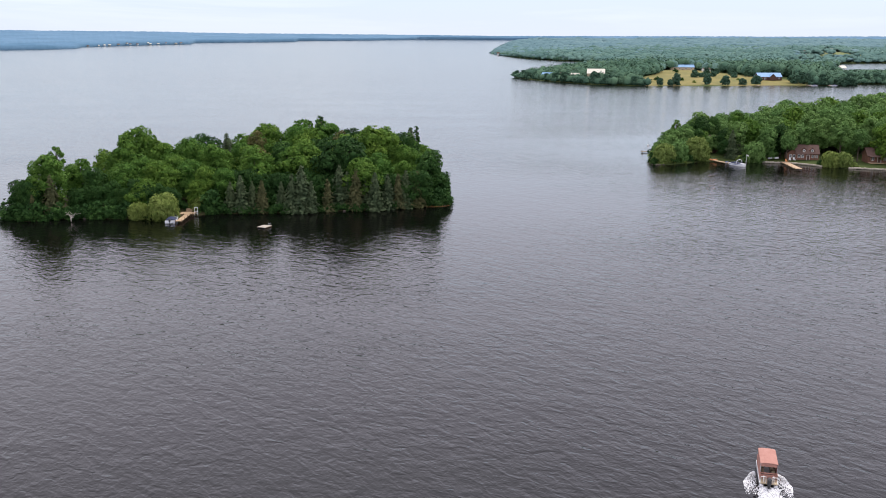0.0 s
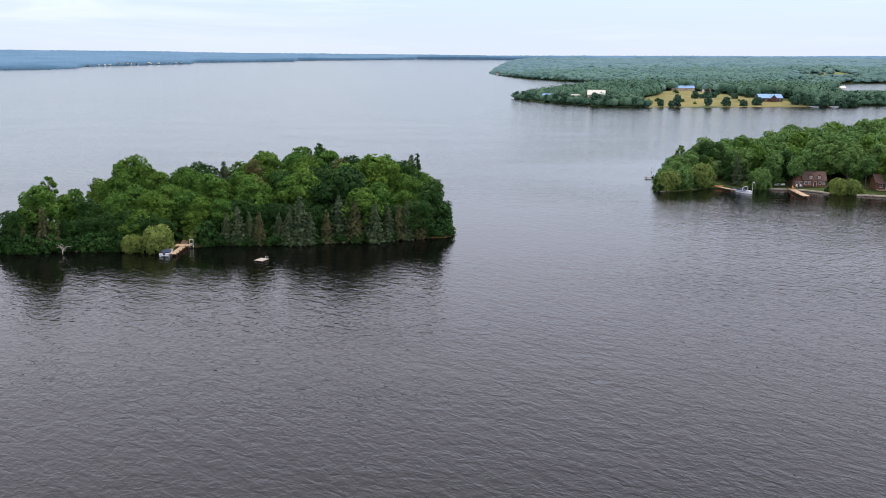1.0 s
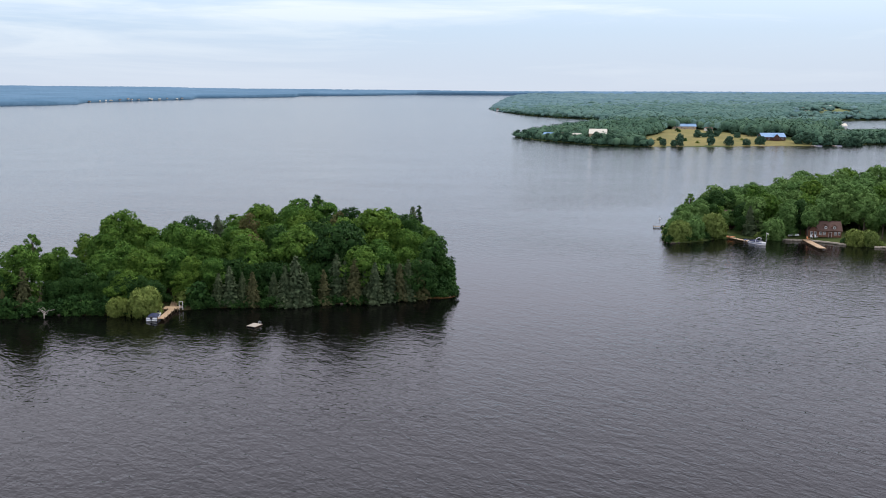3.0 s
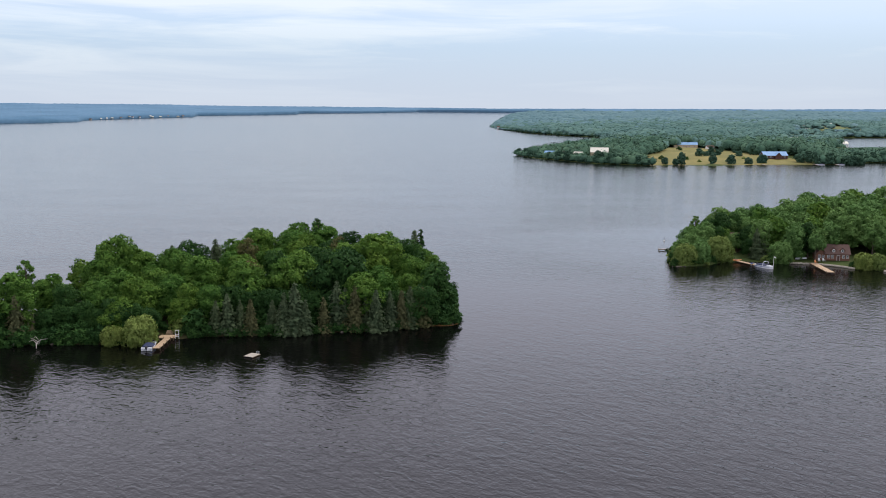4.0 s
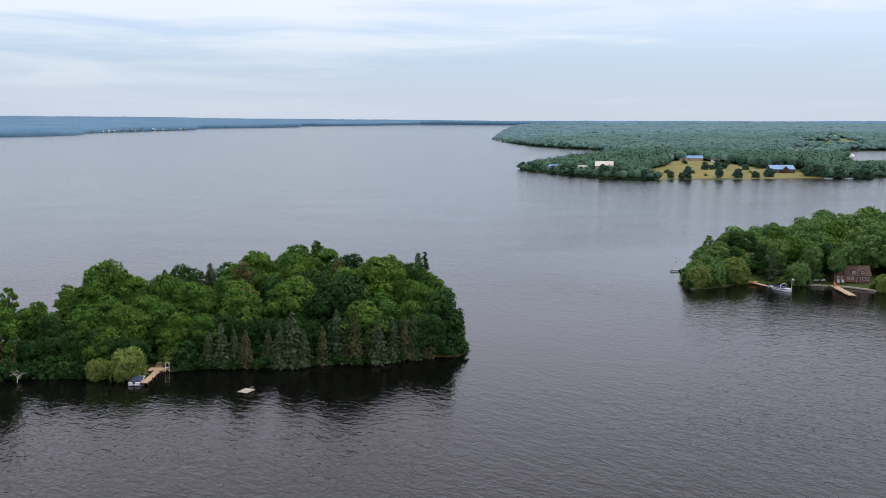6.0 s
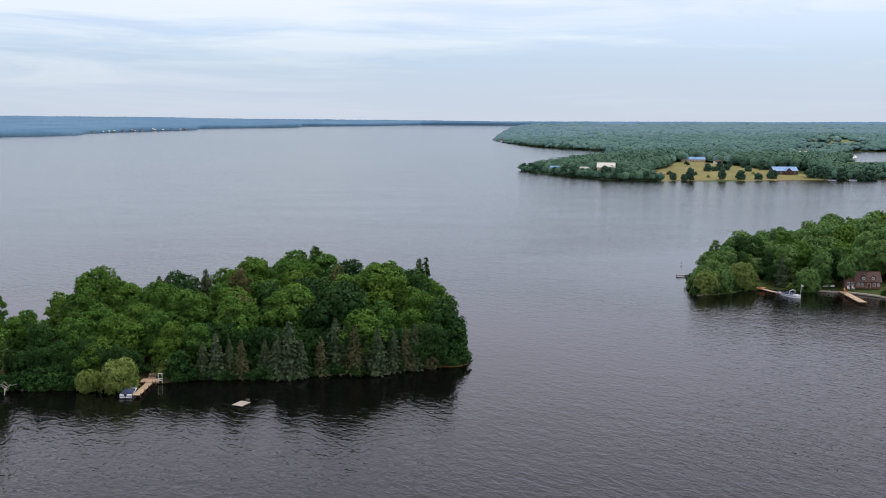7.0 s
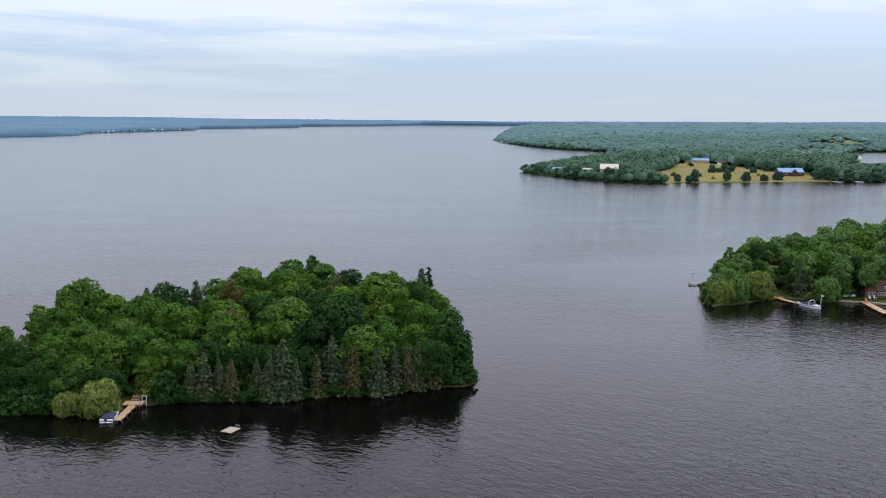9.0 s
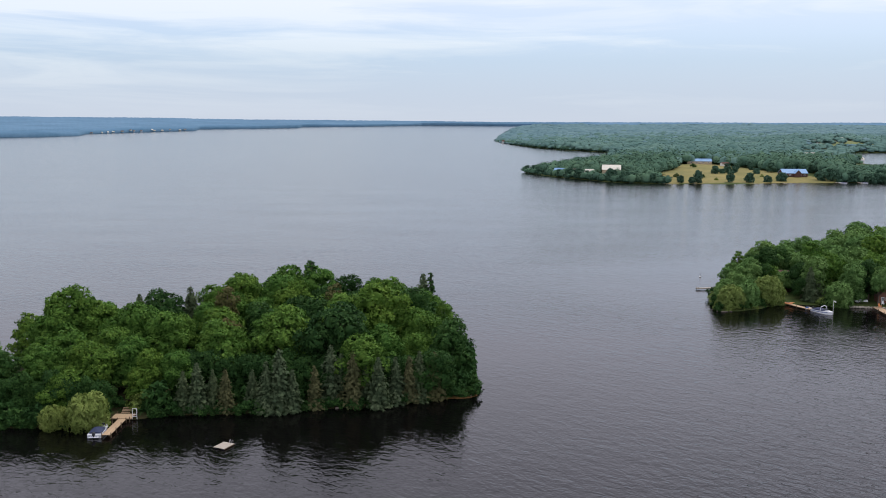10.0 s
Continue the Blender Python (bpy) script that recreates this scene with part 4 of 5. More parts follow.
    place(WILLOW[0], -62.8, 208.0, 0.3, 0.98, 0, "pale green willow leaning over the lake", "willows on the shore")
    place(WILLOW[0], -68.6, 207.2, 0.3, 0.62, 140, "small pale green willow at the waterline", "willows on the shore")
    place(BUSH[1], -57.0, 216.6, 0.5, 1.15, 0, "bright green shrub behind the dock", "island shrubs")
    place(BUSH[0], -54.6, 217.0, 0.5, 1.6, 60, "bluish green shrub at the waterline", "island shrubs")
    shore = ISLAND[:16]
    for row, n, lo, hi in ((0, 80, 0.40, 0.75), (1, 50, 0.8, 1.4)):
        for i in range(n):
            x = -99 + 102 * (i + rng.random() * 0.7) / n
            if -65.5 < x < -54.5:
                continue
            y = float(np.interp(x, [p[0] for p in shore[1:15]], [p[1] for p in shore[1:15]]))
            if row == 1 and x > -52:
                y += 3.2
            place(BUSH[0], x, y + rng.uniform(-0.1, 0.7) + 1.7 * row, 0.05, rng.uniform(lo, hi), rng.uniform(0, 360), "low green shrub on the island bank", "island shrubs")
    for i in range(9):      # leafy screen along the south-west bank
        x = -84.0 + 2.6 * i
        place((COOL[2], COOL[1])[i % 2], x, 212.8 + 0.5 * (i % 3), 0.5, rng.uniform(0.48, 0.62), rng.uniform(0, 360), L_COOL, "island woods")
    for i in range(14):     # leafy understorey behind the spruces and at the west end
        x, y = ((-50 + 4.1 * i, 224.0 + 0.25 * i) if i < 12 else (-97.0 + 3 * (i - 12), 214 - 4 * (i - 12)))
        place(COOL[2], x, y, 0.3, rng.uniform(0.62, 0.8), rng.uniform(0, 360), L_COOL, "island woods")


def plant_cape():
    rng = random.Random(9)

    def open_ground(x, y):
        return not (117 < x < 152 and y < 321) and not (87 < x < 106 and y < 343) and not (104 < x < 117 and y < 319) and x < 0.5 * y + 5 and y < 392
    for x, y, d in scatter(CAPE, 6.6, 33, 3.0, open_ground):
        ground = height_on(CAPE, 1.0, x, y)
        top = 4.2 + min(1.0, max(0, (x - 74) / 36)) * 6.0 + min(1, d / 14) * 2.2 + 4.5 * min(1, max(0, (x - 122) / 55)) + rng.uniform(-1.4, 1.6)
        kind = rng.choice(POINT)
        native = {o.name: h for o, h in zip(POINT, (14, 13, 12, 14))}[kind.name]
        place(kind, x, y, ground - 0.15, top / native * 1.05, rng.uniform(0, 360), L_COOL if kind in POINT[::2] else L_BROAD, "woods on the point")
    for x, y, k, proto, label in ((77.4, 312.2, 1.05, WILLOW[0], "yellow-green willow overhanging the point"), (78.6, 319.4, 1.1, WILLOW[2], "yellow-green willow overhanging the point"), (83.0, 315.0, 1.1, WILLOW[2], "rounded pale willow on the point"),
                                  (90.5, 319.0, 1.0, WILLOW[1], "weeping willow beside the boat dock"), (86.0, 324.0, 1.0, WILLOW[2], "weeping willow beside the boat dock"),
                                  (110.0, 316.8, 1.12, WILLOW[2], "rounded green willow on the bank"), (131.5, 304.8, 0.86, WILLOW[0], "broad willow clump in front of the cottage"),
                                  (135.5, 304.2, 0.80, WILLOW[0], "broad willow clump in front of the cottage")):
        place(proto, x, y, height_on(CAPE, 1.0, x, y) - 0.1, k, rng.uniform(0, 360), label, "willows on the shore")
    for x, y, k in ((81.5, 323.0, 0.58), (85.0, 329.5, 0.66), (82.5, 332.0, 0.6), (88.0, 333.0, 0.72), (82.5, 320.0, 0.6), (86.0, 340.0, 0.62)):
        place(POINT[3], x, y, 0.6, k, x * 31, L_BROAD, "woods on the point")
    place(POINT[3], 99.5, 349.4, 1.0, 1.0, 30, "tall light green tree standing over the point", "woods on the point")
    place(COOL[0], 104.0, 346.0, 1.0, 0.86, 30, L_COOL, "woods on the point")
    place(COOL[2], 95.0, 347.0, 1.0, 0.80, 80, L_COOL, "woods on the point")
    for i, (x, y, k) in enumerate(((73.6, 310.2, 0.8), (74.4, 313.0, 1.0), (75.0, 317.5, 1.1), (75.8, 322.5, 1.2), (77.8, 329.0, 1.2), (76.0, 309.6, 0.7), (80.0, 311.0, 0.9), (84.0, 313.2, 0.8),
                                   (87.2, 315.6, 0.9), (92.5, 318.6, 0.8), (95.0, 321.5, 0.7), (105.8, 318.8, 0.9), (107.2, 318.0, 1.1), (113.0, 316.4, 0.8), (129.4, 306.8, 0.8), (138.6, 302.6, 0.8))):
        place(BUSH[i % 2], x, y, 0.15, k * 0.85, x * 41, "leafy shrub hanging over the point's waterline", "shrubs on the point")
    for x, y, k, proto in ((90.0, 331.0, 0.66, POINT[0]), (93.6, 332.0, 0.70, COOL[1]), (97.4, 330.5, 0.50, POINT[1]), (104.8, 332.5, 0.78, COOL[2]), (98.5, 344.0, 0.95, COOL[1]), (91.0, 338.5, 0.74, POINT[3]), (107.5, 329.0, 0.7, POINT[2]), (96.0, 333.0, 0.72, POINT[2]), (100.5, 332.6, 0.52, POINT[1])):
        place(proto, x, y, 0.9, k, x * 29, L_COOL if proto in COOL else L_BROAD, "woods on the point")
    place(COOL[2], 102.0, 324.5, 1.0, 0.50, 10, L_COOL, "woods on the point")
    place(PINE[2], 88.7, 342.0, 1.0, 0.80, 0, "small dark pine on the point", "pines over the canopy")
    place(SPRUCE[0], 103.5, 322.0, 1.0, 0.98, 0, "dark bluish spruce behind the boats", "spruces on the point")
    place(SPRUCE[2], 106.5, 324.5, 1.0, 0.95, 80, "dark bluish spruce behind the boats", "spruces on the point")
    place(SHADE[0], 144.0, 313.0, 0.9, 0.8, 90, "tall shade tree with a clear trunk by the cottage", "woods on the point")
    place(SHADE[0], 120.4, 315.4, 0.9, 0.62, 60, "slim shade tree in front of the cottage", "woods on the point")
    place(SHADE[0], 122.6, 319.4, 0.9, 0.74, 200, "tall shade tree with a clear trunk by the cottage", "woods on the point")
    place(SHADE[0], 138.0, 313.5, 0.9, 0.92, 0, "tall shade tree with a clear trunk by the cottage", "woods on the point")
    place(COOL[1], 120.5, 321.5, 1.0, 0.9, 0, "leafy tree shading the cottage's side", "woods on the point")


# far bank trees share the haze-tinted leaf colour
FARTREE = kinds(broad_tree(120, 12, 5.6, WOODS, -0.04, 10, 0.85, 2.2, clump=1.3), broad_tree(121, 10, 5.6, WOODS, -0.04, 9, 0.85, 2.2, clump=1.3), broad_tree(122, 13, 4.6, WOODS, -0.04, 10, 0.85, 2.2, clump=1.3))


def plant_far_bank():
    rng = random.Random(14)
    spots = []
    # the tree belt on the narrow point
    for i in range(26):
        t = i / 25
        x = 88 + 102 * t + rng.uniform(-2, 2)
        y = float(np.interp(x, [84, 98, 115, 146, 187], [1026, 975, 938, 876, 858])) + rng.uniform(3, 16)
        spots.append((x, y))
    # single trees along the meadow
    spots += [(207, 868), (216, 865), (222, 868), (252, 873), (270, 876), (289, 884), (267, 945), (275, 955), (258, 938), (322, 968), (330, 975), (301, 1010), (313, 1002), (305, 893), (312, 905), (300, 945), (338, 960), (346, 950), (345, 905), (283, 960)]
    spots += [(352 + 5.2 * k, 893 + rng.uniform(-2, 9)) for k in range(10)] + [(414 + 8 * k, 930 + rng.uniform(0, 8)) for k in range(8)]
    for x, y in spots:
        z = float(main_height(np.array(x), np.array(y))[0])
        place(rng.choice(FARTREE), x, y, max(z, 0.2) - 0.9, rng.uniform(0.55, 1.0), rng.uniform(0, 360), "rounded dark green tree on the far bank", "trees on the far bank")


def plant_meadow():
    rng = random.Random(77)
    for x, y in ((225, 880), (236, 902), (262, 900), (310, 907), (243, 884), (297, 922), (212, 905), (278, 1000), (262, 1030)):
        z = float(main_height(np.array(float(x)), np.array(float(y)))[0])
        place(BUSH[rng.randrange(2)], x, y, z - 0.2, rng.uniform(0.8, 1.5), rng.uniform(0, 360), "lone bush on the dry meadow", "meadow bushes")


plant_meadow()
plant_island()
plant_cape()
plant_far_bank()
flush()


# ---- docks and rafts ----
def plank_deck(parent, length, width, mat, z, board=0.28, along="y"):
    """Boards laid across the way, each one a part; the runs share one mesh."""
    n = max(2, int(length / board))
    me = None
    for k in range(n):
        at = -length / 2 + (k + 0.5) * length / n
        if me is None:
            bm = box(width, length / n - 0.03, 0.06, bevel=0.012) if along == "y" else box(length / n - 0.03, width, 0.06, bevel=0.012)
            first = part("plank", bm, mat, parent)
            me, ob = first.data, first
        else:
            ob = new("plank", me)
            ob.parent = parent
        jig = 0.02 * math.sin(k * 12.9)
        ob.matrix_basis = pose(jig, at, z + jig * 0.4) if along == "y" else pose(at, jig, z + jig * 0.4)


def dock_frame(parent, length, width, z, posts=3):
    for s in (-1, 1):
        part("beam", box(0.12, length, 0.2, (s * (width / 2 - 0.15), 0, z - 0.14)), TIMBER, parent)
        for k in range(posts):
            y = -length / 2 + 0.3 + k * (length - 0.6) / max(1, posts - 1)
            part("post", tube([(s * (width / 2 + 0.06), y, -0.8), (s * (width / 2 + 0.06), y, z + 0.35)], [0.09, 0.08], 7), TIMBER, parent)


def pier(m, length, width, mat, label, z=0.55, posts=3):
    e = empty("dock", m, label=label, category="dock")
    plank_deck(e, length, width, mat, z)
    dock_frame(e, length, width, z, posts)
    return e


island_dock = pier(pose(-58.3, 207.0, 0, 0, 0, 1), 8.2, 1.35, PLANK, "tan wooden boat dock reaching from the island bank", 0.55, 4)
landing = pier(pose(-58.6, 212.4, 0, 0, 0, 90), 3.6, 2.6, PLANK, "tan wooden landing platform at the head of the dock", 0.62, 2)
steps = empty("wooden_steps", pose(-58.9, 214.4, 0.5), label="short wooden steps climbing the bank from the landing", category="steps")
for k in range(4):
    part("tread", box(1.5, 0.32, 0.07, (0, k * 0.34, 0.16 + k * 0.17)), PLANK, steps)
for s in (-1, 1):
    part("stringer", box(0.07, 1.5, 0.16, (s * 0.7, 0.55, 0.32), tilt=26), TIMBER, steps)
arch = empty("dock_ladder", pose(-56.6, 212.2, 0.66), label="white tubular ladder frame at the dock's corner", category="ladder")
for s in (-1, 1):
    part("rail", tube([(s * 0.38, 0, -0.5), (s * 0.38, 0, 1.25), (s * 0.30, 0.05, 1.4)], [0.06, 0.06, 0.06], 7), PAINT_WHITE, arch)
for z in (0.0, 0.4, 1.36):
    part("rung", tube([(-0.38, 0, z), (0.38, 0, z)], [0.05, 0.05], 7), PAINT_WHITE, arch)

raft = empty("swim_raft", pose(-38.2, 199.3, 0, 0, 0, -24), label="square grey-white swimming raft anchored off the island", category="raft")
plank_deck(raft, 2.7, 2.1, PLANK_GREY, 0.24)
for s in (-1, 1):
    part("float", tube([(s * 0.7, -1.25, 0.08), (s * 0.7, 1.25, 0.08)], [0.16, 0.16], 10), DARK, raft)
    part("skirt", box(0.06, 2.7, 0.12, (s * 1.04, 0, 0.15)), TIMBER, raft)
for s in (-1, 1):
    part("ladder_rail", tube([(s * 0.22 + 0.5, 1.4, -0.3), (s * 0.22 + 0.5, 1.4, 0.8), (s * 0.22 + 0.5, 1.1, 0.75), (s * 0.22 + 0.5, 1.05, 0.26)], [0.03] * 4, 6), ALU, raft)


# ---- boats ----
def hull_rings(length, beam, depth, bow=0.36, n=9, m=9):
    """Cross-sections from stern (-y) to bow (+y)."""
    out = []
    for i in range(n):
        t = i / (n - 1)
        y = -length / 2 + length * t
        w = beam / 2 * (1 - max(0, (t - (1 - bow)) / bow) ** 2.2 * 0.96)
        keel = -depth * 0.55 + depth * 0.5 * max(0, (t - 0.6) / 0.4) ** 2
        rise = depth * (0.45 + 0.25 * t * t)
        ring = []
        for k in range(m):
            a = math.pi * k / (m - 1)
            s, c = math.sin(a), math.cos(a)
            ring.append((w * (abs(c) ** 0.45) * (1 if c > 0 else -1), y, rise + (keel - rise) * s ** 0.7))
        out.append(ring)
    return out


def motor_boat(m, length, beam, label, cover=NAVY, arch_on=False):
    e = empty("motor_boat", m, label=label, category="boat")
    part("hull", loft(hull_rings(length, beam, 1.3)), WHITE, e)
    part("stripe", loft([[(x * 1.012, y, z) for x, y, z in ((-p[0][0], p[0][1], p[0][2] - 0.20), (-p[0][0] * 1.005, p[0][1], p[0][2] - 0.34), (p[0][0] * 1.005, p[0][1], p[0][2] - 0.34), (p[0][0], p[0][1], p[0][2] - 0.20))]
                         for p in hull_rings(length, beam, 1.3)[:8]]), BLUE_TRIM, e)
    # canvas over the cockpit, bowed along the middle
    rows = []
    for i in range(8):
        t = i / 7
        y = -length * 0.42 + length * 0.74 * t
        w = beam * 0.47 * (1 - max(0, (t - 0.62) / 0.38) ** 2 * 0.7)
        top = 0.72 + 0.55 * math.sin(math.pi * min(1, t * 1.15 + 0.1)) ** 1.1
        rows.append([(w * math.cos(math.pi * k / 8), y, 0.62 + max(0.03, top - 0.62) * math.sin(math.pi * k / 8)) for k in range(9)])
    part("cover", loft(rows), cover, e)
    part("windscreen", box(beam * 0.7, 0.05, 0.4, (0, length * 0.14, 1.25), tilt=28), GLASS, e)
    mot = part("outboard_motor", box(0.42, 0.55, 0.62, (0, -length / 2 - 0.22, 0.75), 0.1), DARK, e)
    part("motor_leg", box(0.18, 0.28, 0.8, (0, -length / 2 - 0.2, 0.1), 0.03), DARK, mot)
    part("swim_platform", box(beam * 0.7, 0.5, 0.08, (0, -length / 2 - 0.2, 0.22)), WHITE, e)
    if arch_on:
        bars = tube([(-beam * 0.45, 0, 0.7), (-beam * 0.42, 0.25, 1.8), (0, 0.35, 2.1), (beam * 0.42, 0.25, 1.8), (beam * 0.45, 0, 0.7)], [0.10] * 5, 7)
        part("wake_arch", bars, WHITE, e)
        part("bow_deck", box(beam * 0.6, length * 0.2, 0.1, (0, length * 0.3, 0.86), 0.04), WHITE, e)
    return e


motor_boat(pose(-60.3, 205.6, 0, 0, 0, 3), 5.2, 2.25, "white motor boat with navy canvas cover tied to the island dock")
motor_boat(pose(101.6, 307.6, 0, 0, 0, -158), 6.8, 2.4, "white and blue runabout moored beside the point", NAVY, True)

CRUISE = pose(32.0, 80.9, 0, 0, 0, -15) @ Matrix.Diagonal((0.82, 1.0, 1.0, 1))
cruiser = empty("pontoon_boat", CRUISE, label="pontoon boat under way with a faded red canopy", category="boat")
for s in (-1, 1):
    part("pontoon", tube([(s * 0.72, -2.6, 0.16), (s * 0.72, -2.4, 0.16), (s * 0.72, 2.2, 0.16), (s * 0.72, 2.75, 0.3)], [0.2, 0.3, 0.3, 0.06], 12), ALU, cruiser)
part("deck", box(1.95, 5.0, 0.1, (0, 0, 0.5)), TAN, cruiser)
for s in (-1, 1):
    part("side_panel", box(0.05, 4.2, 0.62, (s * 0.93, 0.2, 0.9)), RED_CANVAS, cruiser)
    part("bench", box(0.5, 2.6, 0.42, (s * 0.62, 0.7, 0.76), 0.08), TAN, cruiser)
part("aft_curtain", box(1.8, 0.03, 0.35, (0, -1.5, 1.95)), RED_CANVAS, cruiser)
part("cabin_floor", box(1.7, 3.2, 0.05, (0, 0.2, 0.58)), DARK, cruiser)
part("front_panel", box(1.8, 0.05, 0.62, (0, 2.3, 0.9)), RED_CANVAS, cruiser)
part("canopy_side", box(0.03, 3.3, 0.95, (-0.93, 0.15, 1.6)), RED_CANVAS, cruiser)
part("canopy_side", box(0.03, 3.3, 0.95, (0.93, 0.15, 1.6)), RED_CANVAS, cruiser)
rows = [[(0.98 * math.cos(math.pi * k / 8), -1.55 + 3.4 * i / 6, 2.08 + 0.10 * math.sin(math.pi * k / 8) + 0.025 * (i % 2)) for k in range(9)] for i in range(7)]
part("canopy", loft(rows), RED_CANVAS, cruiser)
for sx in (-1, 1):
    for y in (-1.5, 0.1, 1.75):
        part("canopy_pole", tube([(sx * 0.92, y, 0.55), (sx * 0.92, y, 2.1)], [0.035, 0.035], 6), ALU, cruiser)
for sx in (-1, 1):
    part("stern_rail", tube([(sx * 0.9, -2.4, 0.5), (sx * 0.9, -2.4, 1.15), (sx * 0.35, -2.4, 1.15), (sx * 0.35, -2.4, 0.5)], [0.035] * 4, 6), PAINT_WHITE, cruiser)
    part("stern_gate", box(0.05, 0.5, 0.5, (sx * 0.55, -2.1, 0.82), 0.02), PAINT_WHITE, cruiser)
    part("rub_rail", tube([(sx * 1.0, -2.5, 0.55), (sx * 1.0, 2.3, 0.55)], [0.05, 0.05], 6), PAINT_WHITE, cruiser)
part("aft_frame", box(1.84, 0.07, 0.12, (0, -1.52, 1.12)), RED_CANVAS, cruiser)
part("aft_panel", box(1.84, 0.05, 0.4, (0, -1.5, 0.78)), RED_CANVAS, cruiser)
mot = part("outboard_motor", box(0.45, 0.6, 0.75, (0, -2.75, 0.85), 0.12), DARK, cruiser)
part("motor_leg", box(0.2, 0.3, 0.8, (0, -2.7, 0.1), 0.03), DARK, mot)


def build_wake():
    """Churned foam beside and behind the hull, in the hull's own direction."""
    rng = np.random.default_rng(12)
    c, r = [], []
    for _ in range(6800):
        k = rng.random()
        if k < 0.5:          # spray sheets that fan out from both sides
            s = rng.choice((-1, 1))
            q = rng.random() ** 0.8
            y = 0.9 - 5.4 * q
            reach = 0.15 + 1.2 * min(1, q * 2.2) - 0.25 * q
            x = s * (0.98 + reach * rng.random() ** 0.6)
            z = 0.03 + 0.30 * max(0, 1 - abs(q - 0.2) / 0.2) * rng.random()
            size = rng.uniform(0.012, 0.036) * (1.2 - 0.5 * q)
            if q > 0.35 and rng.random() < (q - 0.35) * 1.7:
                continue
        else:                # two lobes of wash off the stern
            y = -2.4 - 4.8 * rng.random() ** 1.1
            x = rng.normal(0, 0.16 + 0.025 * abs(y)) + 0.42 * rng.choice((-1, 1))
            z = 0.04 + 0.14 * rng.random()
            size = rng.uniform(0.018, 0.06)
        c.append((x, y, z))
        r.append((size * rng.uniform(0.8, 2.2), size * rng.uniform(1.5, 5.0), size * 0.4))
    ob = blobs("wake_foam", np.array(c), np.array(r), ICO1, FOAM, 6)
    ob.matrix_basis = pose(32.0, 80.9, 0, 0, 0, -15)
    tagged(ob, "white churned wake foam round the moving boat", "foam", kind="stuff")


build_wake()

# ---- the point: docks, boats, houses ----
pier(pose(97.6, 314.4, 0, 0, 0, 24), 9.0, 1.6, PLANK, "tan floating dock beside the moored runabout", 0.45, 3)
pier(pose(118.3, 304.6, 0, 0, 0, -5), 17.0, 2.3, PLANK, "long tan wooden dock in front of the cottage", 0.6, 5)
pier(pose(80.6, 342.8, 0, 0, 0, -82), 9.0, 1.3, PLANK_GREY, "grey dock on the far side of the point", 0.5, 3)


def kayak(m, mat, label):
    e = empty("kayak", m, label=label, category="kayak")
    rings = []
    for i in range(9):
        t = -1 + 2 * i / 8
        w = 0.36 * (1 - abs(t) ** 2.2) + 0.015
        rings.append([(w * math.cos(2 * math.pi * k / 8), 1.6 * t, 0.2 + 0.16 * t * t + 0.17 * (1 - 0.6 * t * t) * math.sin(2 * math.pi * k / 8)) for k in range(8)])
    part("hull", loft(rings), mat, e)
    part("cockpit", box(0.42, 0.9, 0.06, (0, -0.1, 0.39), 0.02), DARK, e)


kayak(pose(96.0, 318.2, 0.5, 0, 0, 70), ORANGE, "orange kayak lying on the dock")
kayak(pose(95.2, 317.2, 0.5, 0, 0, 66), ORANGE, "orange kayak lying on the dock")

jet = empty("jet_ski", pose(99.3, 312.4, 0, 0, 0, 140), label="white and blue jet ski beside the dock", category="jet ski")
part("hull", loft(hull_rings(3.0, 1.15, 0.8, 0.5)), WHITE, jet)
part("seat", box(0.45, 1.5, 0.4, (0, -0.35, 0.62), 0.12), DARK, jet)
part("hood", box(0.7, 0.9, 0.3, (0, 0.7, 0.62), 0.12), BLUE_TRIM, jet)
part("handlebar", tube([(-0.4, 0.25, 1.0), (0, 0.35, 0.95), (0.4, 0.25, 1.0)], [0.04] * 3, 6), DARK, jet)

pole = empty("flag_pole", pose(103.0, 304.4, 0), label="white pole with a small pale flag by the runabout", category="flag pole")
part("pole", tube([(0, 0, -0.4), (0, 0, 4.2)], [0.07, 0.045], 8), PAINT_WHITE, pole)
bm = bmesh.new()
cols = [[bm.verts.new((0.05 + 0.08 * i, 0.05 * math.sin(i * 1.3), 4.1 - 0.42 * j - 0.03 * i)) for j in range(2)] for i in range(9)]
for a, b in zip(cols, cols[1:]):
    bm.faces.new((a[0], a[1], b[1], b[0]))
bmesh.ops.solidify(bm, geom=bm.faces[:], thickness=0.02)
part("flag", bm, PAINT_WHITE, pole)

buoy = empty("marker_buoy", pose(84.0, 366.0, 0), label="small dark marker buoy on the lake", category="buoy")
part("float", tube([(0, 0, -0.2), (0, 0, 0.2), (0, 0, 0.5)], [0.3, 0.35, 0.12], 10), PAINT_WHITE, buoy)
part("stake", tube([(0, 0, 0.4), (0, 0, 1.5)], [0.06, 0.05], 6), DARK, buoy)


def window_part(parent, at, w, h, mat=PAINT_WHITE, turn=0.0, cross=True):
    """Frame, pane and glazing bars, facing -y."""
    fr = part("window", box(w + 0.24, 0.10, h + 0.24, (0, 0, 0)), mat, parent)
    fr.matrix_basis = pose(*at, 0, 0, turn)
    part("pane", box(w, 0.06, h, (0, -0.05, 0), 0), GLASS, fr)
    if cross:
        part("glazing_bar", box(0.06, 0.05, h, (0, -0.085, 0), 0), mat, fr)
        part("glazing_bar", box(w, 0.05, 0.06, (0, -0.085, 0), 0), mat, fr)
    return fr


